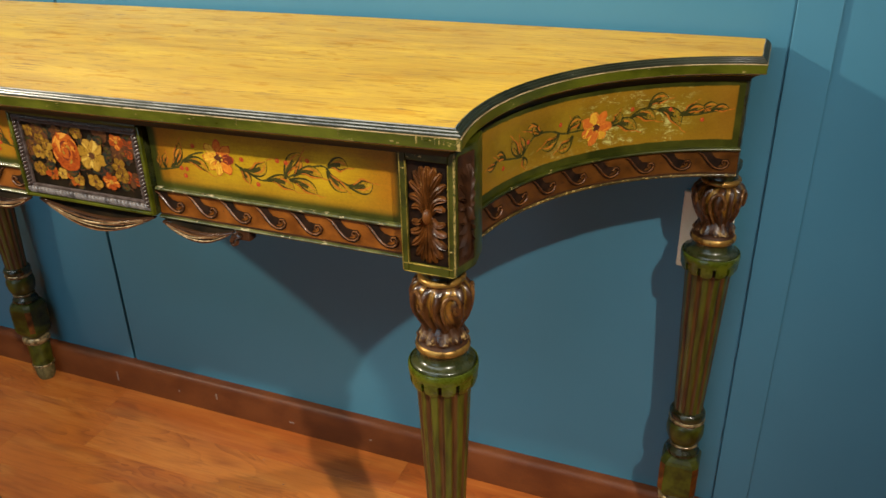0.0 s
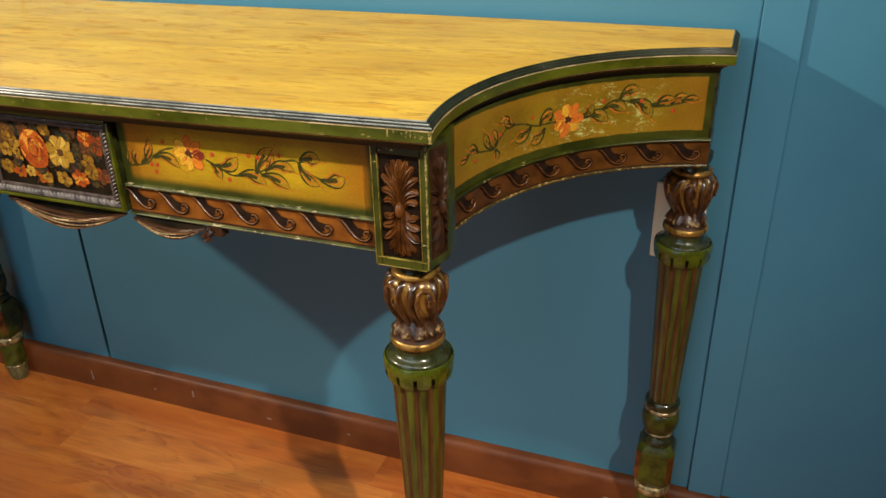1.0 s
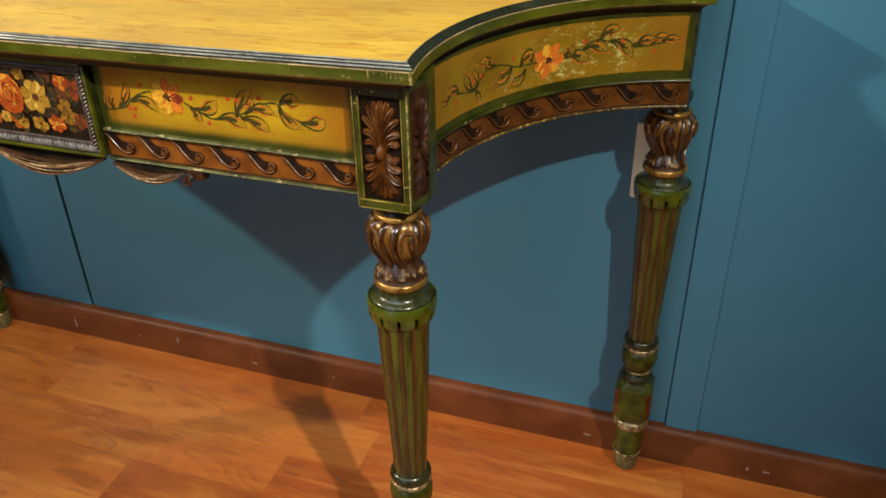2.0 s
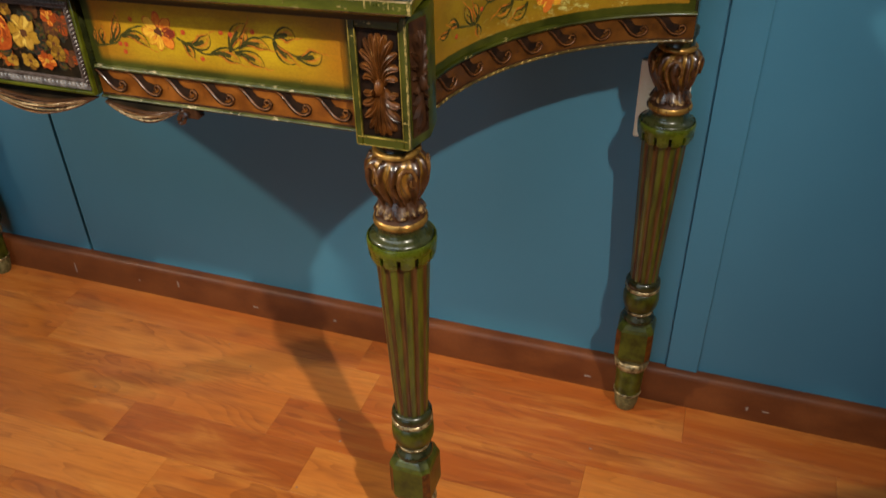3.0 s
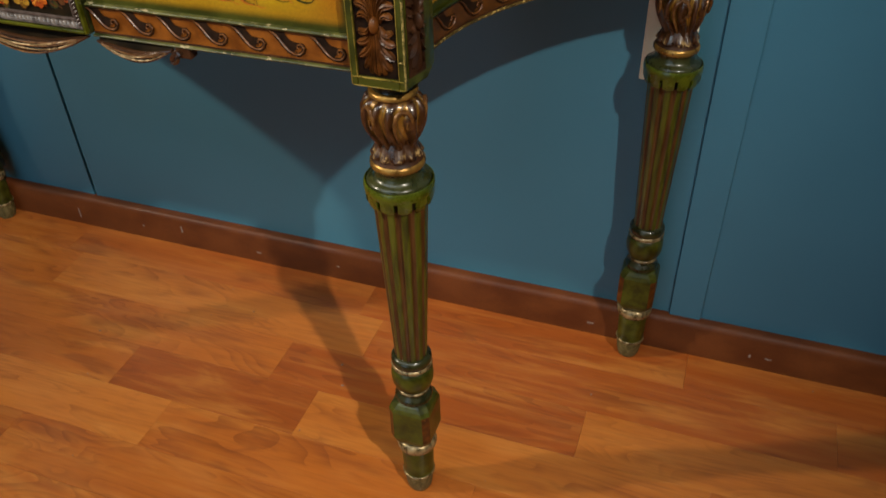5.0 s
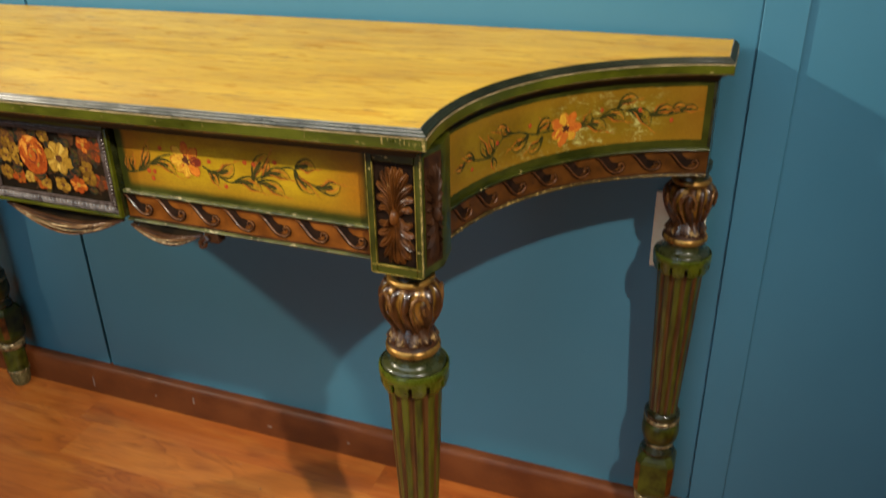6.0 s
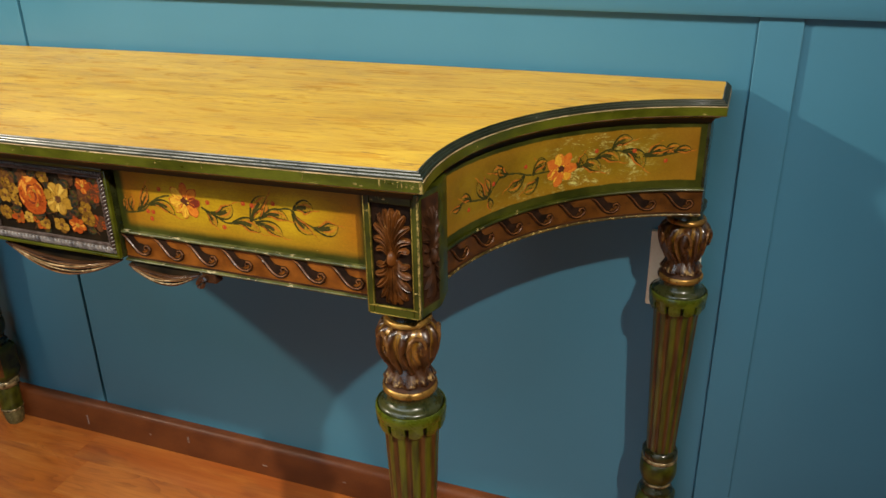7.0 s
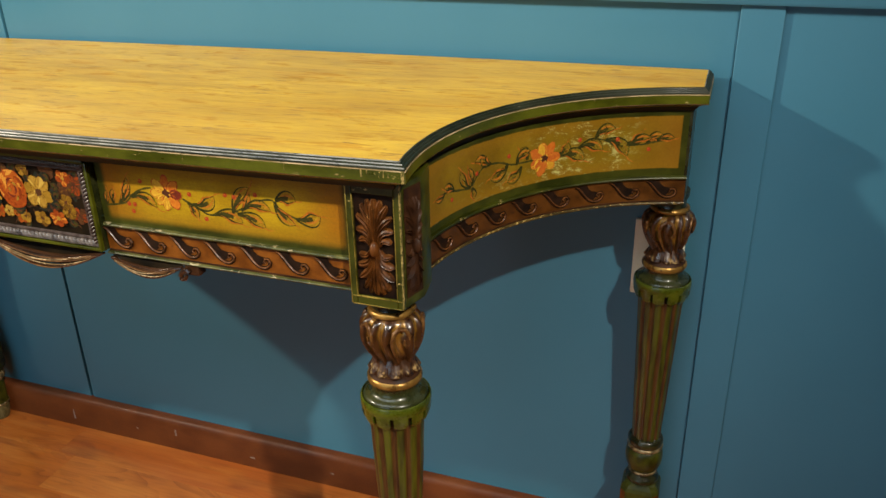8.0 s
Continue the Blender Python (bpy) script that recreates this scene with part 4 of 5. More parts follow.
def rail(fn, u0, u1, count, waves, label, bead, ground, low, lip):
    """A painted panel, its two beads and the carved band below, on one stretch of the rail."""
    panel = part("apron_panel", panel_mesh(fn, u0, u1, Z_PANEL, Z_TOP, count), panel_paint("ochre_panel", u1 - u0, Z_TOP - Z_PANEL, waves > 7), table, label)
    part("upper_bead", strip(fn, u0, u1, bead_profile(Z_BEAD, Z_PANEL, 0.0050), count), bead, table, "rubbed green bead moulding")
    band = part("wave_band", strip(fn, u0, u1, [(-0.010, Z_BEAD), (0.0012, Z_BEAD), (0.0012, Z_BAND), (-0.010, Z_BAND)], count), ground, table, "orange-brown band with carved running waves")
    wave_band(lambda u, v, off: fn(u, v, off + 0.0014), u0, u1, waves, band)
    part("lower_bead", strip(fn, u0, u1, bead_profile(Z_LOW, Z_LOW + 0.0036, lip), count), low, table)
    part("fillet", strip(fn, u0, u1, [(-0.010, Z_BAND), (0.0020, Z_BAND), (0.0020, Z_LOW + 0.0034), (-0.010, Z_LOW + 0.0034)], count), DARK_BROWN, table, "dark brown fillet over the bead")
    return panel


for s in (1, -1):
    flat, bowed = side(front_map, s), side(curve_map, s)
    p = rail(flat, 0.0915, 0.3905, 6, 7, "ochre panel with painted flower and vine in a green border", CREAM_BEAD, ORANGE, CREAM_BEAD, 0.0056)
    vines(flat, p, FRONT_LEAVES, (FRONT_STEM_A, FRONT_STEM_B, FRONT_STEM_C), FRONT_BERRIES, (0.179, 0.733, 0.021), (5, 2, 2, 1, 1, 1, 1, 2), 3, PETAL_RED, LEAF_LIGHT)
    p = rail(bowed, 0.004, 0.4142, 120, 9, "hollow-curved ochre panel, darkened for its shade, with painted vine, worn pale in the middle", GREEN_EDGE, BAND_SHADED, CURVE_BEAD, 0.0036)
    vines(bowed, p, CURVE_LEAVES_A + CURVE_LEAVES_B, (CURVE_STEM_A, CURVE_STEM_B), CURVE_BERRIES, (0.232, 0.728, 0.021), (2, 2, 1, 1, 1, 1, 1), 5, PETAL_ORANGE, LEAF_OLIVE)
    # end of the rail at the wall
    x0, y0, _ = curve_map(0.4142, 0, 0)
    lo, hi = sorted((s * (x0 - 0.003), s * (x0 + 0.0008)))
    part("end_rail", box(lo, hi, y0 - 0.001, BACK - 0.002, Z_LOW, Z_TOP, 0.0008), OLIVE_BLACK, table, "dark olive end of the rail")
# carcase behind the rails
part("back_rail", box(-0.66, 0.66, -0.036, -0.024, 0.660, 0.7815), UNDERSIDE, table, "plain dark wooden back rail")

# ---- corner blocks with carved palmettes ----


def lobe(base, tip, width, bend, lift, y):
    """One carved leaf lobe on an upright face that looks to -y."""
    bm = bmesh.new()
    line = bezier(base, tip, bend, 9)
    rows = []
    for i, (x, z) in enumerate(line):
        a, b = line[max(i - 1, 0)], line[min(i + 1, len(line) - 1)]
        dx, dz = b[0] - a[0], b[1] - a[1]
        n = math.hypot(dx, dz)
        nx, nz = -dz / n, dx / n
        t = i / 9
        w = width / 2 * (0.30 + 0.70 * math.sin(math.pi * (0.05 + 0.55 * t))) * (1, 1, 1, 1, 1, 1, 1, 1, 0.86, 0.42)[i]
        up = lift * (0.45 + 0.55 * math.sin(math.pi * (0.15 + 0.50 * t))) * (1 if i < 9 else 0.55)
        rows.append([bm.verts.new((x + nx * k * w, y - up * h, z + nz * k * w)) for k, h in ((1, 0), (0.75, 0.75), (0.25, 1.0), (-0.05, 0.62), (-0.5, 0.95), (-1, 0))])
    for a, b in zip(rows, rows[1:]):
        for i in range(5):
            bm.faces.new((a[i], a[i + 1], b[i + 1], b[i]))
    bm.faces.new(rows[-1])
    return bm


def palmette(x, z, w, h, y):
    """Acanthus rosette: tiers of lobes that rise from the stem and bend outwards, curled lobes at the sides and a boss."""
    lobes = []
    for s in (1, -1):
        lobes.append(lobe((x, z + s * h * 0.05), (x, z + s * h * 0.50), 0.27 * w, 0, 0.0062, y))
        for fx in (1, -1):
            for bx, bz, tx, tz, wd, bend in ((0.05, 0.08, 0.18, 0.490, 0.21, 0.04), (0.07, 0.07, 0.34, 0.440, 0.21, 0.10), (0.09, 0.06, 0.46, 0.330, 0.21, 0.17), (0.11, 0.045, 0.48, 0.185, 0.21, 0.27), (0.13, 0.02, 0.43, 0.065, 0.17, 0.36)):
                lobes.append(lobe((x + fx * bx * w, z + s * bz * h), (x + fx * tx * w, z + s * tz * h), wd * w, bend * s * fx, 0.0055, y))
    boss = bmesh.new()
    bmesh.ops.create_uvsphere(boss, u_segments=14, v_segments=10, radius=1, matrix=Matrix.LocRotScale((x, y - 0.0040, z), None, (w * 0.115, 0.0062, h * 0.082)))
    body = bmesh.new()
    for s in (1, -1):
        bmesh.ops.create_uvsphere(body, u_segments=14, v_segments=8, radius=1, matrix=Matrix.LocRotScale((x, y - 0.0004, z + s * h * 0.22), None, (w * 0.27, 0.0034, h * 0.22)))
    return lobes + [boss, body]


def prism(plan, z0, z1, bevel=0.0008):
    bm = bmesh.new()
    up, low = [bm.verts.new((*p, z1)) for p in plan], [bm.verts.new((*p, z0)) for p in plan]
    bm.faces.new(up)
    bm.faces.new(list(reversed(low)))
    for i in range(len(plan)):
        j = (i + 1) % len(plan)
        bm.faces.new((up[j], up[i], low[i], low[j]))
    bmesh.ops.bevel(bm, geom=list(bm.edges), offset=bevel, segments=2, affect="EDGES")
    return bm


BX0, BX1, BY, BZ0, BZ1 = 0.3905, 0.4465, -0.4305, 0.6470, 0.7745
for s in (1, -1):
    plan = [(s * x, y) for x, y in ((BX0, BY + 0.004), (BX1 - 0.001, BY + 0.004), (BX1 + 0.0075, -0.3970), (BX1 + 0.002, -0.362), (BX0, -0.362))]
    block = part("corner_block", prism(plan, BZ0, BZ1), GREEN, table, "green corner block with a carved brown palmette")
    x0, x1 = sorted((s * BX0, s * (BX1 - 0.0005)))
    rim = 0.0068
    for b in ((x0, x0 + rim, BZ0, BZ1), (x1 - rim, x1, BZ0, BZ1), (x0 + rim, x1 - rim, BZ0, BZ0 + 0.0095), (x0 + rim, x1 - rim, BZ1 - 0.0115, BZ1)):
        part("block_rim", box(b[0], b[1], BY, BY + 0.006, b[2], b[3], 0.0010), GREEN_EDGE, block)
    for u0, u1, z0, z1 in ((s * (BX1 - 0.0022), s * (BX1 - 0.0003), BZ0 + 0.001, BZ1), (s * BX0, s * (BX0 + 0.0011), BZ0 + 0.001, BZ1), (s * (BX0 + 0.006), s * (BX0 + 0.0070), BZ0 + 0.010, BZ1 - 0.012), (s * (BX1 - 0.0078), s * (BX1 - 0.0070), BZ0 + 0.010, BZ1 - 0.012)):
        part("rubbed_arris", box(min(u0, u1), max(u0, u1), BY - 0.0004, BY + 0.0016, z0, z1, 0.0003), CREAM_WEAR if max(abs(u0), abs(u1)) > BX1 - 0.001 else OLD_GOLD, block)
    for z0 in (BZ0, BZ0 + 0.0086):
        part("rubbed_arris", box(x0 + 0.0015, x1 - 0.0025, BY - 0.0004, BY + 0.0016, z0, z0 + 0.0010, 0.0003), OLD_GOLD, block)
    # Near-black field: shade between the lobes is part of its colour.
    part("sunk_field", box(x0 + rim, x1 - rim, BY + 0.0030, BY + 0.0045, BZ0 + 0.009, BZ1 - 0.0105), SUNK_SHADE, block)
    for bm in palmette((x0 + x1) / 2, 0.7090, x1 - x0 - 2 * rim - 0.003, 0.0985, BY + 0.0032):
        part("palmette_lobe", bm, BROWN, block, "carved brown acanthus lobe")
    # the narrow flank towards the hollow side
    a, b = Vector((BX1 - 0.001, BY + 0.004)), Vector((BX1 + 0.0075, -0.3970))
    d = (b - a).normalized()
    mid = (a + b) / 2 + Vector((d.y, -d.x)) * 0.0003
    turn = Matrix(((d.x, d.y * -1, 0, mid.x), (d.y, d.x, 0, mid.y), (0, 0, 1, 0), (0, 0, 0, 1)))
    if s < 0:
        turn = Matrix.Diagonal((-1, 1, 1, 1)) @ turn
    field = box(-0.0125, 0.0125, -0.0004, 0.0030, 0.6575, 0.7690)
    bmesh.ops.transform(field, matrix=turn, verts=field.verts)
    part("flank_field", field, DARK_BROWN, block, smooth=False)
    for flank in palmette(0, 0.7095, 0.026, 0.098, 0.0015):
        bmesh.ops.transform(flank, matrix=turn, verts=flank.verts)
        part("flank_lobe", flank, DARK_BROWN, block)

# ---- the middle panel ----
PX, PZ0, PZ1, PY = 0.0930, 0.6580, 0.7600, -0.4265
middle = part("middle_panel", box(-PX + 0.0006, PX - 0.0006, -0.4225, -0.4080, PZ0 + 0.0006, PZ1 + 0.002), DARK_FIELD, table, "dark panel with a painted bouquet in a beaded frame")
middle.matrix_basis = pose(-0.0035, 0, 0)
for x0, x1, z0, z1 in ((-PX, -PX + 0.0038, PZ0, PZ1), (PX - 0.0038, PX, PZ0, PZ1), (-PX + 0.0038, PX - 0.0038, PZ0, PZ0 + 0.0038), (-PX + 0.0038, PX - 0.0038, PZ1 - 0.002, PZ1 + 0.002)):
    part("frame_rim", box(x0, x1, PY - 0.001, -0.4225, z0, z1, 0.0010), BAND_GREEN, middle)

# Frame sides take a darker olive than the rim, to paint their shade.
for x0, x1 in ((-PX + 0.0002, -PX + 0.0010), (PX - 0.0010, PX - 0.0002)):
    part("frame_side", box(x0, x1, -0.4226, -0.4085, PZ0, PZ1), OLIVE_GLOSS, middle)


def rope(x0, z0, x1, z1, y, r, pitch):
    """A row of slanting beads."""
    bm = bmesh.new()
    n = max(1, round(math.hypot(x1 - x0, z1 - z0) / pitch))
    along = math.atan2(z1 - z0, x1 - x0)
    for i in range(n):
        t = (i + 0.5) / n
        m = Matrix.LocRotScale((x0 + (x1 - x0) * t, y, z0 + (z1 - z0) * t), Euler((0, -along - 0.75, 0)), (pitch * 0.50, r, r * 1.25))
        bmesh.ops.create_uvsphere(bm, u_segments=8, v_segments=5, radius=1, matrix=m)
    return bm


IX, IZ0, IZ1 = PX - 0.0145, PZ0 + 0.0160, PZ1 - 0.0110
for x0, z0, x1, z1 in ((-PX + 0.008, PZ0 + 0.008, -PX + 0.008, PZ1 - 0.003), (PX - 0.008, PZ1 - 0.003, PX - 0.008, PZ0 + 0.008), (PX - 0.006, PZ0 + 0.0085, -PX + 0.006, PZ0 + 0.0085), (-PX + 0.006, PZ1 - 0.005, PX - 0.006, PZ1 - 0.005)):
    part("rope_moulding", rope(x0, z0, x1, z1, -0.4245, 0.0044 if x0 > x1 else 0.0034, 0.0052 if x0 > x1 else 0.0044), ROPE_PALE if x0 > x1 else ROPE, middle, "grey-brown beaded moulding")
for x0, x1, z0, z1 in ((-IX - 0.003, -IX, IZ0, IZ1), (IX, IX + 0.003, IZ0, IZ1), (-IX - 0.003, IX + 0.003, IZ0 - 0.0034, IZ0), (-IX - 0.003, IX + 0.003, IZ1, IZ1 + 0.0025)):
    part("inner_bead", box(x0, x1, -0.4252, -0.4220, z0, z1, 0.0009), ROPE, middle)


def centre_map(u, v, off):
    return (u, -0.42255 - 0.012 * off, v - 0.003)


YELLOWS, REDS, CREAMS, BROWNS = (OLD_BROWN, OLD_YELLOW, OLD_YELLOW, OLD_GLOW, HEART), (OLD_RED, OLD_ORANGE, OLD_RED, OLD_YELLOW, HEART), (OLD_YELLOW, OLD_CREAM, OLD_CREAM, OLD_PALE, OLD_BROWN), (HEART, OLD_BROWN, OLD_BROWN, OLD_YELLOW, HEART)
DUSK = (HEART, OLD_RED, OLD_BROWN, OLD_BROWN, HEART)
BRIGHT, GLOWING, EMBER = (OLD_YELLOW, OLD_CREAM, OLD_GLOW, OLD_PALE, OLD_BROWN), (OLD_BROWN, OLD_GLOW, OLD_YELLOW, OLD_CREAM, HEART), (OLD_RED, OLD_ORANGE, OLD_RED, OLD_PEACH, OLD_CREAM)
rng = random.Random(8)
for i in range(60):
    x, z = rng.uniform(-0.074, 0.074), rng.uniform(0.684, 0.748)
    a = rng.uniform(0, 6.28)
    leaf(centre_map, middle, (x, z), (x + 0.018 * math.cos(a), z + 0.014 * math.sin(a)), 0.009, rng.uniform(-0.2, 0.2), 0.0003 + 0.0001 * i, (OLD_BLUE, OLD_LEAF, OLD_BROWN))
# flowers as u, v, radius in mm, paints and count of petals; the dim ones first
for i, (x, z, r, kind, petals) in enumerate((
        (-74, 721, 11, BROWNS, 5), (-57, 737, 14, BROWNS, 6), (-30, 744, 9, BROWNS, 5), (34, 748, 11, BROWNS, 5), (68, 735, 14, DUSK, 6), (69, 699, 12, DUSK, 5), (37, 719, 10, (HEART, OLD_BLUE, OLD_BLUE, OLD_BROWN, HEART), 5), (31, 705, 10, (HEART, OLD_BLUE, OLD_BLUE, OLD_BROWN, HEART), 5), (-70, 742, 8, YELLOWS, 5), (55, 729, 10, BROWNS, 5),
        (55, 741, 10, EMBER, 5), (53, 713, 11, YELLOWS, 5), (55, 703, 10, YELLOWS, 4), (-60, 717, 10, GLOWING, 5), (-47, 727, 9, GLOWING, 5), (-56, 733, 8, YELLOWS, 5), (1, 747, 9, GLOWING, 5), (-46, 716, 6, GLOWING, 4), (-44, 708, 6, GLOWING, 4), (-64, 697, 9, YELLOWS, 3), (-47, 693, 10, REDS, 6), (-32, 694, 8, CREAMS, 5), (-14, 692, 13, REDS, 6), (-9, 690, 9, GLOWING, 4), (15, 690, 11, GLOWING, 5), (38, 693, 12, EMBER, 6), (17, 722, 22, BRIGHT, 6))):
    blossom(centre_map, middle, x / 1000, z / 1000, r / 1000, kind, petals, i + 1, 0.92, off=0.0070 + 0.0040 * i)
for x0, y0, x1, y1 in ((36, 714, 46, 722), (32, 708, 44, 706), (-6, 702, -22, 698), (-40, 706, -54, 703), (24, 742, 36, 737)):
    leaf(centre_map, middle, (x0 / 1000, y0 / 1000), (x1 / 1000, y1 / 1000), 0.009, 0.15, 0.1160, (OLD_BLUE, OLD_LEAF, OLD_BROWN))
rose(centre_map, middle, -0.0185, 0.722, 0.0235, 4, off=0.1250)

# ---- carved swags under the rail ----


def swag(x0, x1, z, drop, strands, thick, parent):
    """Carved drapery: strands that sag side by side, thin at their ends."""
    bms = []
    for k in range(strands):
        pts, rad = [], []
        for i in range(25):
            t = i / 24
            sag = 4 * t * (1 - t)
            fan = (k - (strands - 1) / 2) / max(1, strands - 1)
            pts.append((x0 + (x1 - x0) * t, -0.4225 - 0.004 * sag - 0.002 * math.sin(k * 2.1), z - drop * sag ** 1.1 * (1 + 0.85 * fan) + 0.0012 * math.sin(6 * t + k * 1.7) * sag))
            rad.append(0.0010 + 0.85 * thick * sag ** 0.7)
        bms.append(tube(pts, rad, 8))
    for bm in bms:
        part("swag_strand", bm, SWAG, parent, "carved bronze drapery strand")
    # Thin tubes between the strands stand in for the drapery's bright highlights.
    for k in range(strands - 1):
        fan = (k + 0.5 - (strands - 1) / 2) / max(1, strands - 1)
        pts = []
        for i in range(25):
            t = i / 24
            sag = 4 * t * (1 - t)
            pts.append((x0 + (x1 - x0) * t, -0.4244 - 0.0068 * sag, z - drop * sag ** 1.1 * (1 + 0.85 * fan) + 0.0012 * math.sin(6 * t + (k + 0.5) * 1.7) * sag))
        part("gilt_line", tube(pts, [0.0004 + 0.0004 * math.sin(math.pi * i / 24) for i in range(25)], 6), SWAG_HIGHLIGHT if k % 2 else LEAF_BRONZE, parent, "thin line that paints a highlight on the drapery")


def lunette(x0, x1, z, drop):
    bm = bmesh.new()
    rows = []
    for i in range(17):
        t = i / 16
        zz = z - drop * (4 * t * (1 - t)) ** 1.1
        x = x0 + (x1 - x0) * t
        rows.append([bm.verts.new((x, y, q)) for y, q in ((-0.4180, z + 0.004), (-0.4205, zz), (-0.4100, zz), (-0.4100, z + 0.004))])
    for a, b in zip(rows, rows[1:]):
        for i in range(4):
            bm.faces.new((a[i], b[i], b[(i + 1) % 4], a[(i + 1) % 4]))
    bm.faces.new(rows[0])
    bm.faces.new(rows[-1])
    return bm


part("swag_board", lunette(-0.084, 0.086, 0.6560, 0.0185), DARK_FIELD, table, "dark carved ground of the swag")
swag(-0.080, 0.086, 0.6545, 0.0175, 6, 0.0017, table)
for s in (1, -1):
    lo, hi = sorted((s * 0.097, s * 0.188))
    part("swag_board", lunette(lo, hi, 0.6530, 0.0100), DARK_FIELD, table)
    swag(lo, hi, 0.6520, 0.0098, 5, 0.0013, table)
    pts = [(s * (0.194 + 0.0065 * (1 - i / 30) * math.cos(i * 0.36)), -0.4280, 0.6460 + 0.0075 * (1 - i / 34) * math.sin(i * 0.36 + 0.6)) for i in range(24)]
    part("scroll_end", tube(pts, [0.0034 * (1 - i / 40) for i in range(24)], 8), SWAG, table, "carved scroll that ends the swag")
    lo, hi = sorted((s * 0.190, s * 0.207))
    part("scroll_block", box(lo, hi, -0.4210, -0.4080, 0.6430, 0.6560, 0.0012), DARK_BROWN, table)

# ---- legs ----
SEG = 56


def leaf_wave(a, z):
    """Radius of the carved bulb: swaying leaves with broad hollows between raised, rounded ridges."""
    t = max(0.0, min(1.0, (0.6270 - z) / 0.0720))
    w = a + 0.10 * math.sin(3 * a) + 0.06 * math.sin(5 * a + 1.0) + 0.16 * math.sin(75.0 * (0.627 - z))
    ridge = abs(math.cos(5.5 * w))
    swell = math.sin(math.pi * min(1, 0.10 + t * 0.92))
    rib = max(0.0, (ridge - 0.55) / 0.45) ** 0.8
    return 1 + swell * (0.22 * rib - 0.12 + 0.035 * math.cos(3 * w + 1)) + 0.010 * math.sin(33 * w + 90 * t) * swell * rib


def folded_leaf(mid, profile):
    """The raised rim of one large leaf on the bulb: up one side, over the folded tip with a curl, and down the other."""
    zs, rs = [q[1] for q in reversed(profile)], [q[0] for q in reversed(profile)]
    key = [(-0.10, 0.5760), (-0.20, 0.5850), (-0.30, 0.5960), (-0.34, 0.6070), (-0.26, 0.6165), (-0.08, 0.6208), (0.12, 0.6190), (0.24, 0.6120), (0.25, 0.6040), (0.15, 0.5990), (0.06, 0.6030), (0.07, 0.6085)]
    pts, radii = [], []
    for i in range(45):
        q = i / 4
        j, t = min(int(q), len(key) - 2), q - min(int(q), len(key) - 2)
        a = key[j][0] + (key[j + 1][0] - key[j][0]) * t
        z = key[j][1] + (key[j + 1][1] - key[j][1]) * t
        r = float(np.interp(z, zs, rs)) * 1.03
        pts.append((r * math.cos(mid + a), r * math.sin(mid + a), z))
        radii.append(0.0008 + 0.0016 * math.sin(math.pi * min(1, 0.08 + 0.86 * i / 44)))
    return tube(pts, radii, 8)


def skirt_wave(a, z):
    """Flaring leaf tips at the foot of the bulb."""
    t = max(0.0, min(1.0, (0.5740 - z) / 0.0150))
    return 1 + t * (0.20 * abs(math.cos(5.5 * a + 0.5 * math.sin(3 * a))) ** 0.8 - 0.10 + 0.015 * math.sin(33 * a))


def flute_wave(a, z):
    return 1 - 0.105 * max(0.0, -math.cos(12 * a) - 0.05)


def tooth_collar():
    """Green collar whose lower rim is cut into teeth over the flutes."""
    prof = [(0.0335, 0.5258), (0.0350, 0.5264), (0.0354, 0.5284), (0.0362, 0.5296), (0.0371, 0.5292), (0.0379, 0.5274), (0.0381, 0.5238), (0.0377, 0.5190), (0.0372, 0.5176), (0.0330, 0.5172)]
    return lathe(prof, SEG * 2)


def collar_tooth(k):
    """One tooth of the collar's rim, with a rounded front."""
    bm = bmesh.new()
    mid, half = 2 * math.pi * k / 12, 0.205
    rows = []
    for i in range(7):
        a = mid + half * (2 * i / 6 - 1)
        drop = 0.0016 * abs(2 * i / 6 - 1) ** 3
        rows.append([bm.verts.new((r * math.cos(a), r * math.sin(a), z)) for r, z in ((0.0310, 0.5188), (0.0376, 0.5188), (0.0370, 0.5100), (0.0350, 0.5036 + drop), (0.0310, 0.5036 + drop))])
    for a, b in zip(rows, rows[1:]):
        for i in range(5):
            bm.faces.new((a[i], b[i], b[(i + 1) % 5], a[(i + 1) % 5]))
    bm.faces.new(rows[0])
    bm.faces.new(rows[-1])
    return bm


def foot_block():
    """Square block with cut corners, tapering to its ends; the cut corners are red-brown."""
    bm = bmesh.new()
    rings = []
    for half, cut, z in ((0.0195, 0.0075, 0.1905), (0.0232, 0.0085, 0.1882), (0.0262, 0.0086, 0.1830), (0.0280, 0.0080, 0.1772), (0.0280, 0.0075, 0.1268), (0.0262, 0.0085, 0.1190), (0.0200, 0.0075, 0.1080)):
        ring = []
        for sx, sy, first in ((1, 1, False), (-1, 1, True), (-1, -1, False), (1, -1, True)):
            two = [(sx * half, sy * (half - cut)), (sx * (half - cut), sy * half)]
            ring += [bm.verts.new((*p, z)) for p in (reversed(two) if first else two)]
        rings.append(ring)
    for level, (a, b) in enumerate(zip(rings, rings[1:])):
        for k in range(8):
            f = bm.faces.new((a[k], a[(k + 1) % 8], b[(k + 1) % 8], b[k]))
            f.material_index = 0 if level != 3 else 1 if k % 2 == 0 else 0
    bm.faces.new(rings[0])
    bm.faces.new(rings[-1])
    return bm


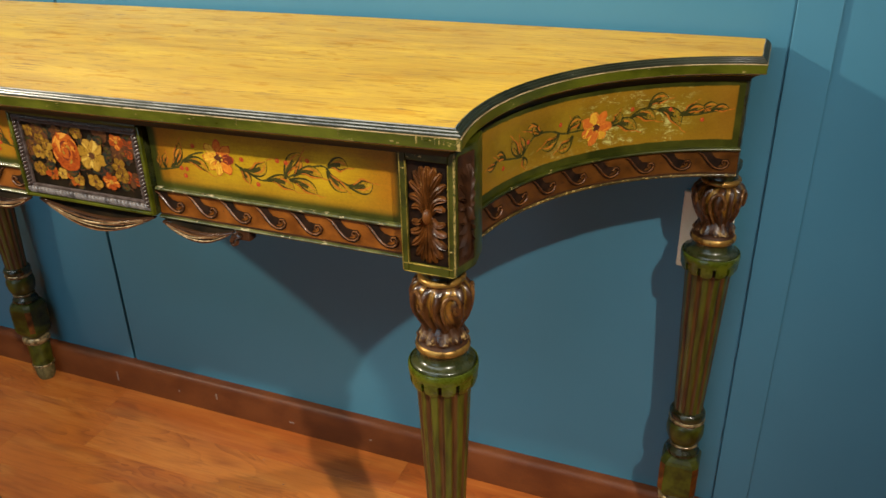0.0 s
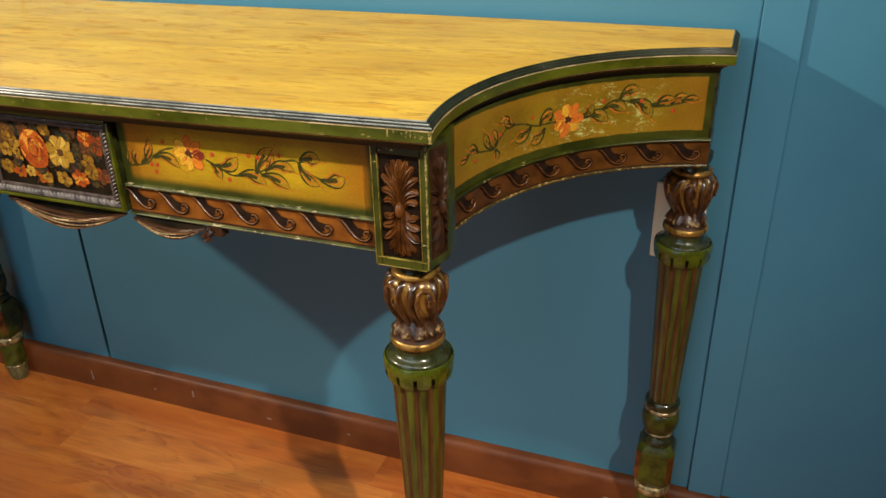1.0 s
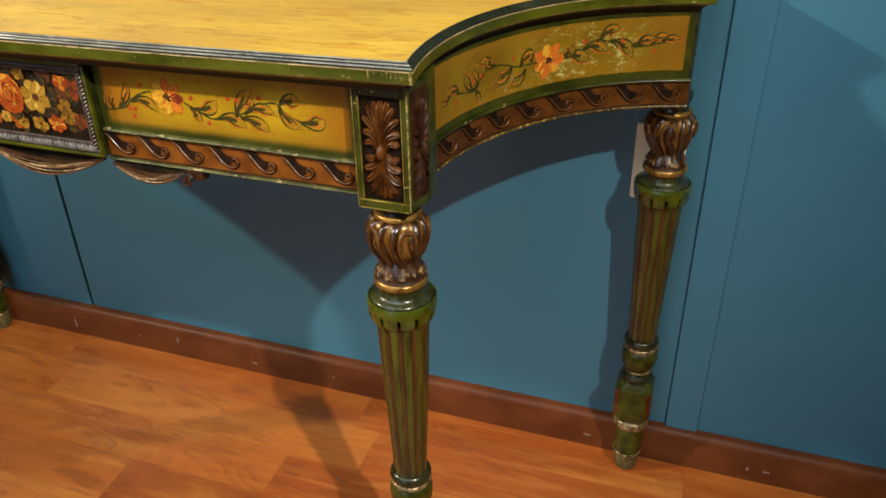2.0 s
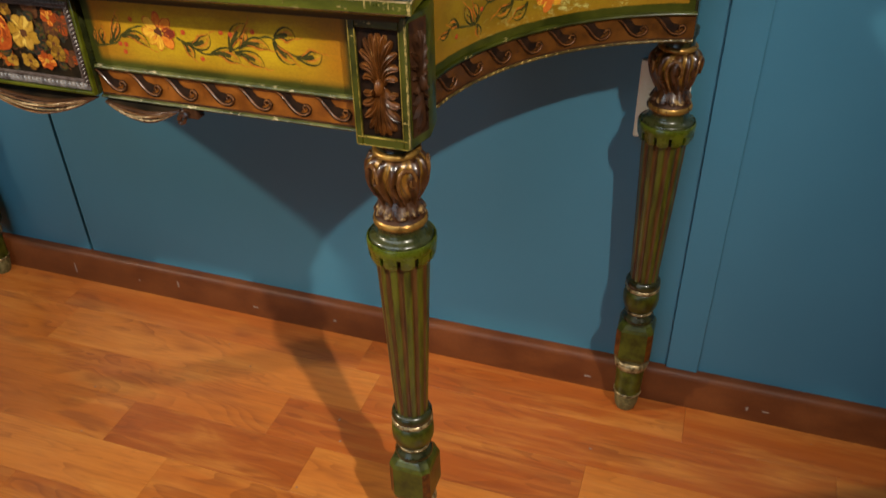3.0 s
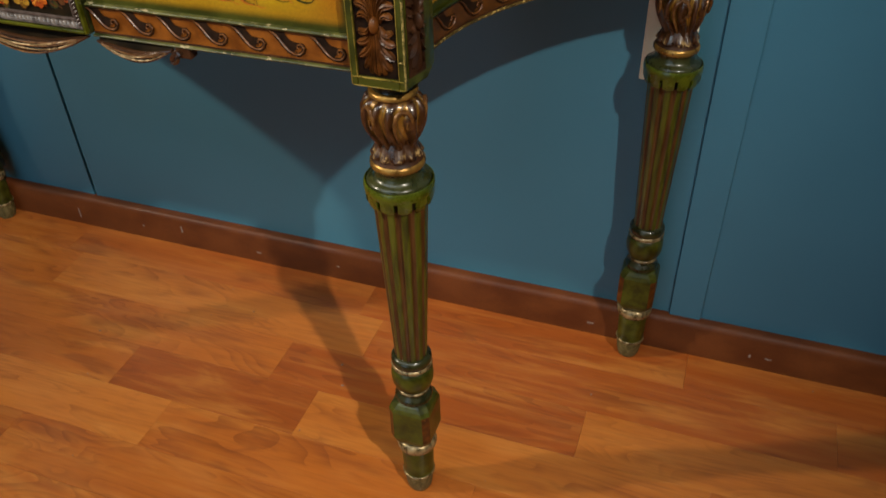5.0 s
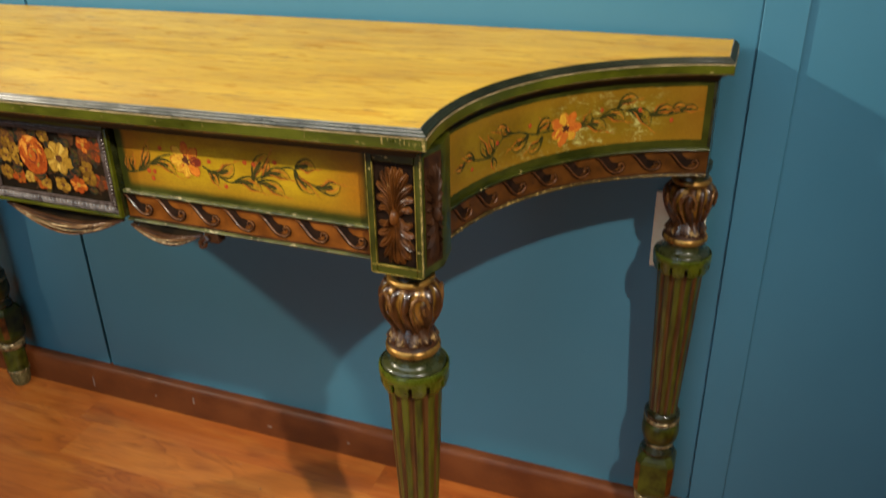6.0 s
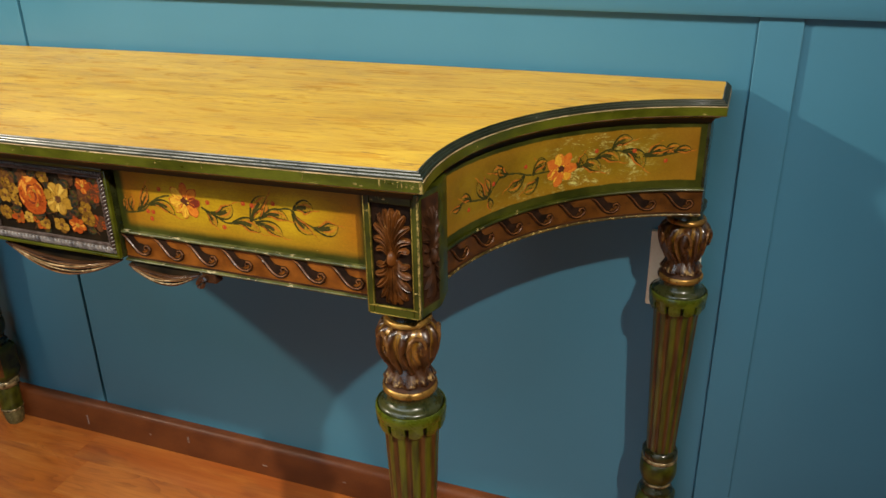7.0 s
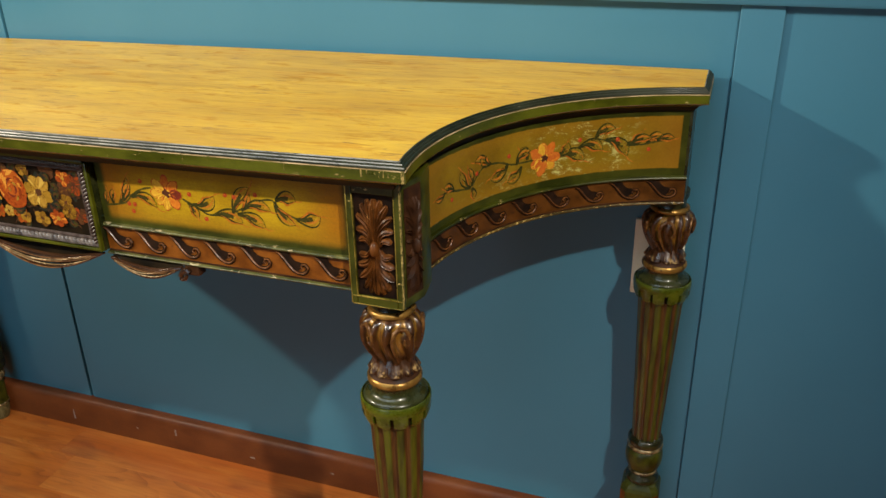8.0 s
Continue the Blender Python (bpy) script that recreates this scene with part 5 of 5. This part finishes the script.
def make_leg():
    shaft = [(0.0300, 0.5190), (0.0296, 0.5000)] + [(0.0296 - 0.0091 * i / 10, 0.5000 - 0.2230 * i / 10) for i in range(1, 11)] + [(0.0205, 0.2640)]
    leg = part("leg", lathe(shaft, SEG * 2, flute_wave), FLUTED, table, "tapering fluted leg painted green and red-brown")
    part("neck", lathe([(0.0228, 0.6560), (0.0228, 0.6480), (0.0200, 0.6430), (0.0198, 0.6370), (0.0212, 0.6330)], SEG), OLIVE_BLACK, leg)
    part("upper_ring", lathe(ring_profile(0.0252, 0.6305, 0.0040, 0.0205), SEG), GOLD, leg, "gilt ring")
    bulb = [(0.0215, 0.6275), (0.0284, 0.6250), (0.0322, 0.6200), (0.0338, 0.6140), (0.0336, 0.6070), (0.0324, 0.6000), (0.0304, 0.5930), (0.0280, 0.5865), (0.0257, 0.5805), (0.0238, 0.5750), (0.0228, 0.5700), (0.0222, 0.5655), (0.0220, 0.5600), (0.0225, 0.5550)]
    fine = [(float(np.interp(z, [q[1] for q in reversed(bulb)], [q[0] for q in reversed(bulb)])), z) for z in np.linspace(0.6275, 0.5550, 34)]
    fine = [(r * (0.93 - 0.07 * math.exp(-((z - 0.575) / 0.009) ** 2)), z) for r, z in fine]
    part("capital", lathe(fine, SEG * 4, leaf_wave), ACANTHUS, leg, "carved and gilded acanthus bulb")
    for k in range(5):
        part("folded_leaf", folded_leaf(2 * math.pi * (k + 0.35) / 5 - 1.3, fine), LEAF_BRONZE, leg, "bronzed edge of a folded acanthus leaf")
    part("leaf_skirt", lathe([(0.0190, 0.5770), (0.0205, 0.5735), (0.0226, 0.5692), (0.0245, 0.5650), (0.0258, 0.5620), (0.0254, 0.5605), (0.0235, 0.5600)], SEG * 3, skirt_wave), ACANTHUS, leg, "ring of carved leaf tips")
    part("lower_cove", lathe([(0.0240, 0.5625), (0.0246, 0.5590), (0.0262, 0.5565), (0.0272, 0.5550)], SEG), DARK_BROWN, leg)
    part("lower_ring", lathe(ring_profile(0.0294, 0.5505, 0.0052, 0.0250), SEG), GOLD, leg, "gilt ring")
    part("scotia", lathe([(0.0262, 0.5470), (0.0254, 0.5440), (0.0255, 0.5405), (0.0264, 0.5372), (0.0284, 0.5346), (0.0306, 0.5334), (0.0332, 0.5320), (0.0346, 0.5302), (0.0348, 0.5262)], SEG), OLIVE_GLOSS, leg, "glossy olive dome over the collar")
    # Core behind the tooth slots, coloured as dark as the slots' shade.
    part("collar_core", lathe([(0.0300, 0.5200), (0.0308, 0.5045), (0.0290, 0.5030)], SEG), SUNK_SHADE, leg)
    part("collar", tooth_collar(), COLLAR_GREEN, leg, "green collar with a toothed rim")
    for k in range(12):
        part("collar_tooth", collar_tooth(k), COLLAR_GREEN, leg)
    part("shaft_ring", lathe([(0.0205, 0.2700), (0.0230, 0.2690), (0.0254, 0.2650), (0.0258, 0.2610), (0.0245, 0.2565)], SEG), OLIVE_BLACK, leg)
    part("gilt_ring", lathe(ring_profile(0.0262, 0.2530, 0.0040, 0.0215), SEG), WORN_GILT, leg, "gilt ring")
    part("knop", lathe([(0.0215, 0.2500), (0.0245, 0.2475), (0.0264, 0.2415), (0.0270, 0.2330), (0.0262, 0.2240), (0.0235, 0.2160), (0.0205, 0.2120)], SEG), GREEN, leg)
    part("knop_neck", lathe([(0.0205, 0.2130), (0.0190, 0.2090), (0.0186, 0.2050), (0.0200, 0.2020), (0.0230, 0.1990), (0.0246, 0.1960), (0.0240, 0.1925), (0.0205, 0.1900)], SEG), OLIVE_BLACK, leg)
    part("neck_ring", lathe(ring_profile(0.0214, 0.2085, 0.0022, 0.0180), SEG), WORN_GILT, leg, "thin worn gilt ring")
    part("foot_block", foot_block(), (GREEN, BROWN), leg, "green block with red-brown cut corners", False)
    part("foot_ring", lathe([(0.0190, 0.1180), (0.0212, 0.1165), (0.0222, 0.1140), (0.0214, 0.1110), (0.0216, 0.1090)], SEG), OLIVE_BLACK, leg)
    part("toe_ring", lathe(ring_profile(0.0274, 0.1005, 0.0090, 0.0205, 12), SEG), WORN_GILT, leg, "fat worn gilt ring")
    part("foot", lathe([(0.0212, 0.0925), (0.0220, 0.0880), (0.0216, 0.0600), (0.0208, 0.0440), (0.0212, 0.0425), (0.0214, 0.0400)], SEG), GREEN, leg)
    part("toe_line", lathe(ring_profile(0.0228, 0.0372, 0.0028, 0.0195), SEG), WORN_GILT, leg, "thin worn gilt line")
    part("toe", lathe([(0.0206, 0.0350), (0.0200, 0.0260), (0.0186, 0.0130), (0.0168, 0.0045), (0.0150, 0.0005)], SEG), DUSTY_TOE, leg, "dusty bare tip of the foot")
    return leg


first_leg = make_leg()
first_leg.matrix_basis = pose(0.418, -0.3985, 0)
for x, y, turn in ((-0.418, -0.3985, 90), (0.658, -0.041, 180), (-0.656, -0.041, 270)):
    copy_thing(first_leg, pose(x, y, 0, 0, 0, turn))

# ---- the floor, strip by strip ----
floor = structure("floor", box(-3.1, 4.6, -4.6, 0.14, -0.10, -0.012), LAMINATE, "orange cherry strip laminate floor")
ROW, START = 0.0932, -0.0055
rng = random.Random(21)
KNOWN = {0: (-0.02, 0.62, 1.19), 1: (0.02, 0.669, 1.42), 2: (-0.13, 0.54, 1.053), 3: (0.290, 0.632, 1.25), 4: (0.005, 0.415, 0.93), 5: (0.20, 0.72, 1.12)}

TONES = {(3, 0.29): LAMINATE_RED, (2, 1.053): LAMINATE_PALE, (4, 0.005): LAMINATE_PALE, (3, 0.632): LAMINATE_PALE, (1, 0.02): LAMINATE_PALE, (0, 0.62): LAMINATE_WARM, (1, 0.669): LAMINATE_WARM, (2, 0.54): LAMINATE_WARM, (0, 1.19): LAMINATE_WARM, (1, 1.42): LAMINATE_WARM, (0, -0.02): LAMINATE_WARM}


def plank(bm, x0, x1, y0, y1):
    g, c = 0.00008, 0.0003
    low = [bm.verts.new((x, y, -0.012)) for x, y in ((x0, y0), (x1, y0), (x1, y1), (x0, y1))]
    mid = [bm.verts.new((x, y, -c)) for x, y in ((x0 + g, y0 + g), (x1 - g, y0 + g), (x1 - g, y1 - g), (x0 + g, y1 - g))]
    top = [bm.verts.new((x, y, 0)) for x, y in ((x0 + c, y0 + c), (x1 - c, y0 + c), (x1 - c, y1 - c), (x0 + c, y1 - c))]
    for a, b in ((low, mid), (mid, top)):
        for i in range(4):
            bm.faces.new((a[i], a[(i + 1) % 4], b[(i + 1) % 4], b[i]))
    bm.faces.new(top)


far = bmesh.new()
for r in range(48):
    y1 = START - r * ROW
    y0 = y1 - ROW
    ends = list(KNOWN.get(r, (rng.uniform(-0.2, 0.3),)))
    while ends[-1] < 4.5:
        ends.append(ends[-1] + rng.uniform(0.34, 0.62))
    while ends[0] > -3.0:
        ends.insert(0, ends[0] - rng.uniform(0.34, 0.62))
    ends = [min(max(x, -3.0), 4.5) for x in ends]
    for x0, x1 in zip(ends, ends[1:]):
        if r < 16 and x1 > -1.0 and x0 < 2.6:
            bm = bmesh.new()
            plank(bm, x0, x1, y0, y1)
            part("strip", bm, TONES.get((r, round(x0, 3)), LAMINATE), floor, smooth=False)
        else:
            plank(far, x0, x1, y0, y1)
tagged(part("far_strips", far, LAMINATE, floor, smooth=False), kind="stuff")

# ---- crumbs of dust on the floor ----
rng = random.Random(5)
crumbs = bmesh.new()
for i in range(26):
    x, y, r = rng.uniform(0.15, 1.6), rng.uniform(-0.52, -0.03), rng.uniform(0.0006, 0.0016)
    bmesh.ops.create_icosphere(crumbs, subdivisions=1, radius=1, matrix=Matrix.LocRotScale((x, y, r * 0.4), Euler((0, 0, rng.uniform(0, 3))), (r * rng.uniform(0.8, 2.2), r, r * 0.5)))
tagged(part("floor_crumbs", crumbs, SCUFF, None, "pale crumbs of dust scattered on the laminate floor", False), category="dust", kind="stuff")
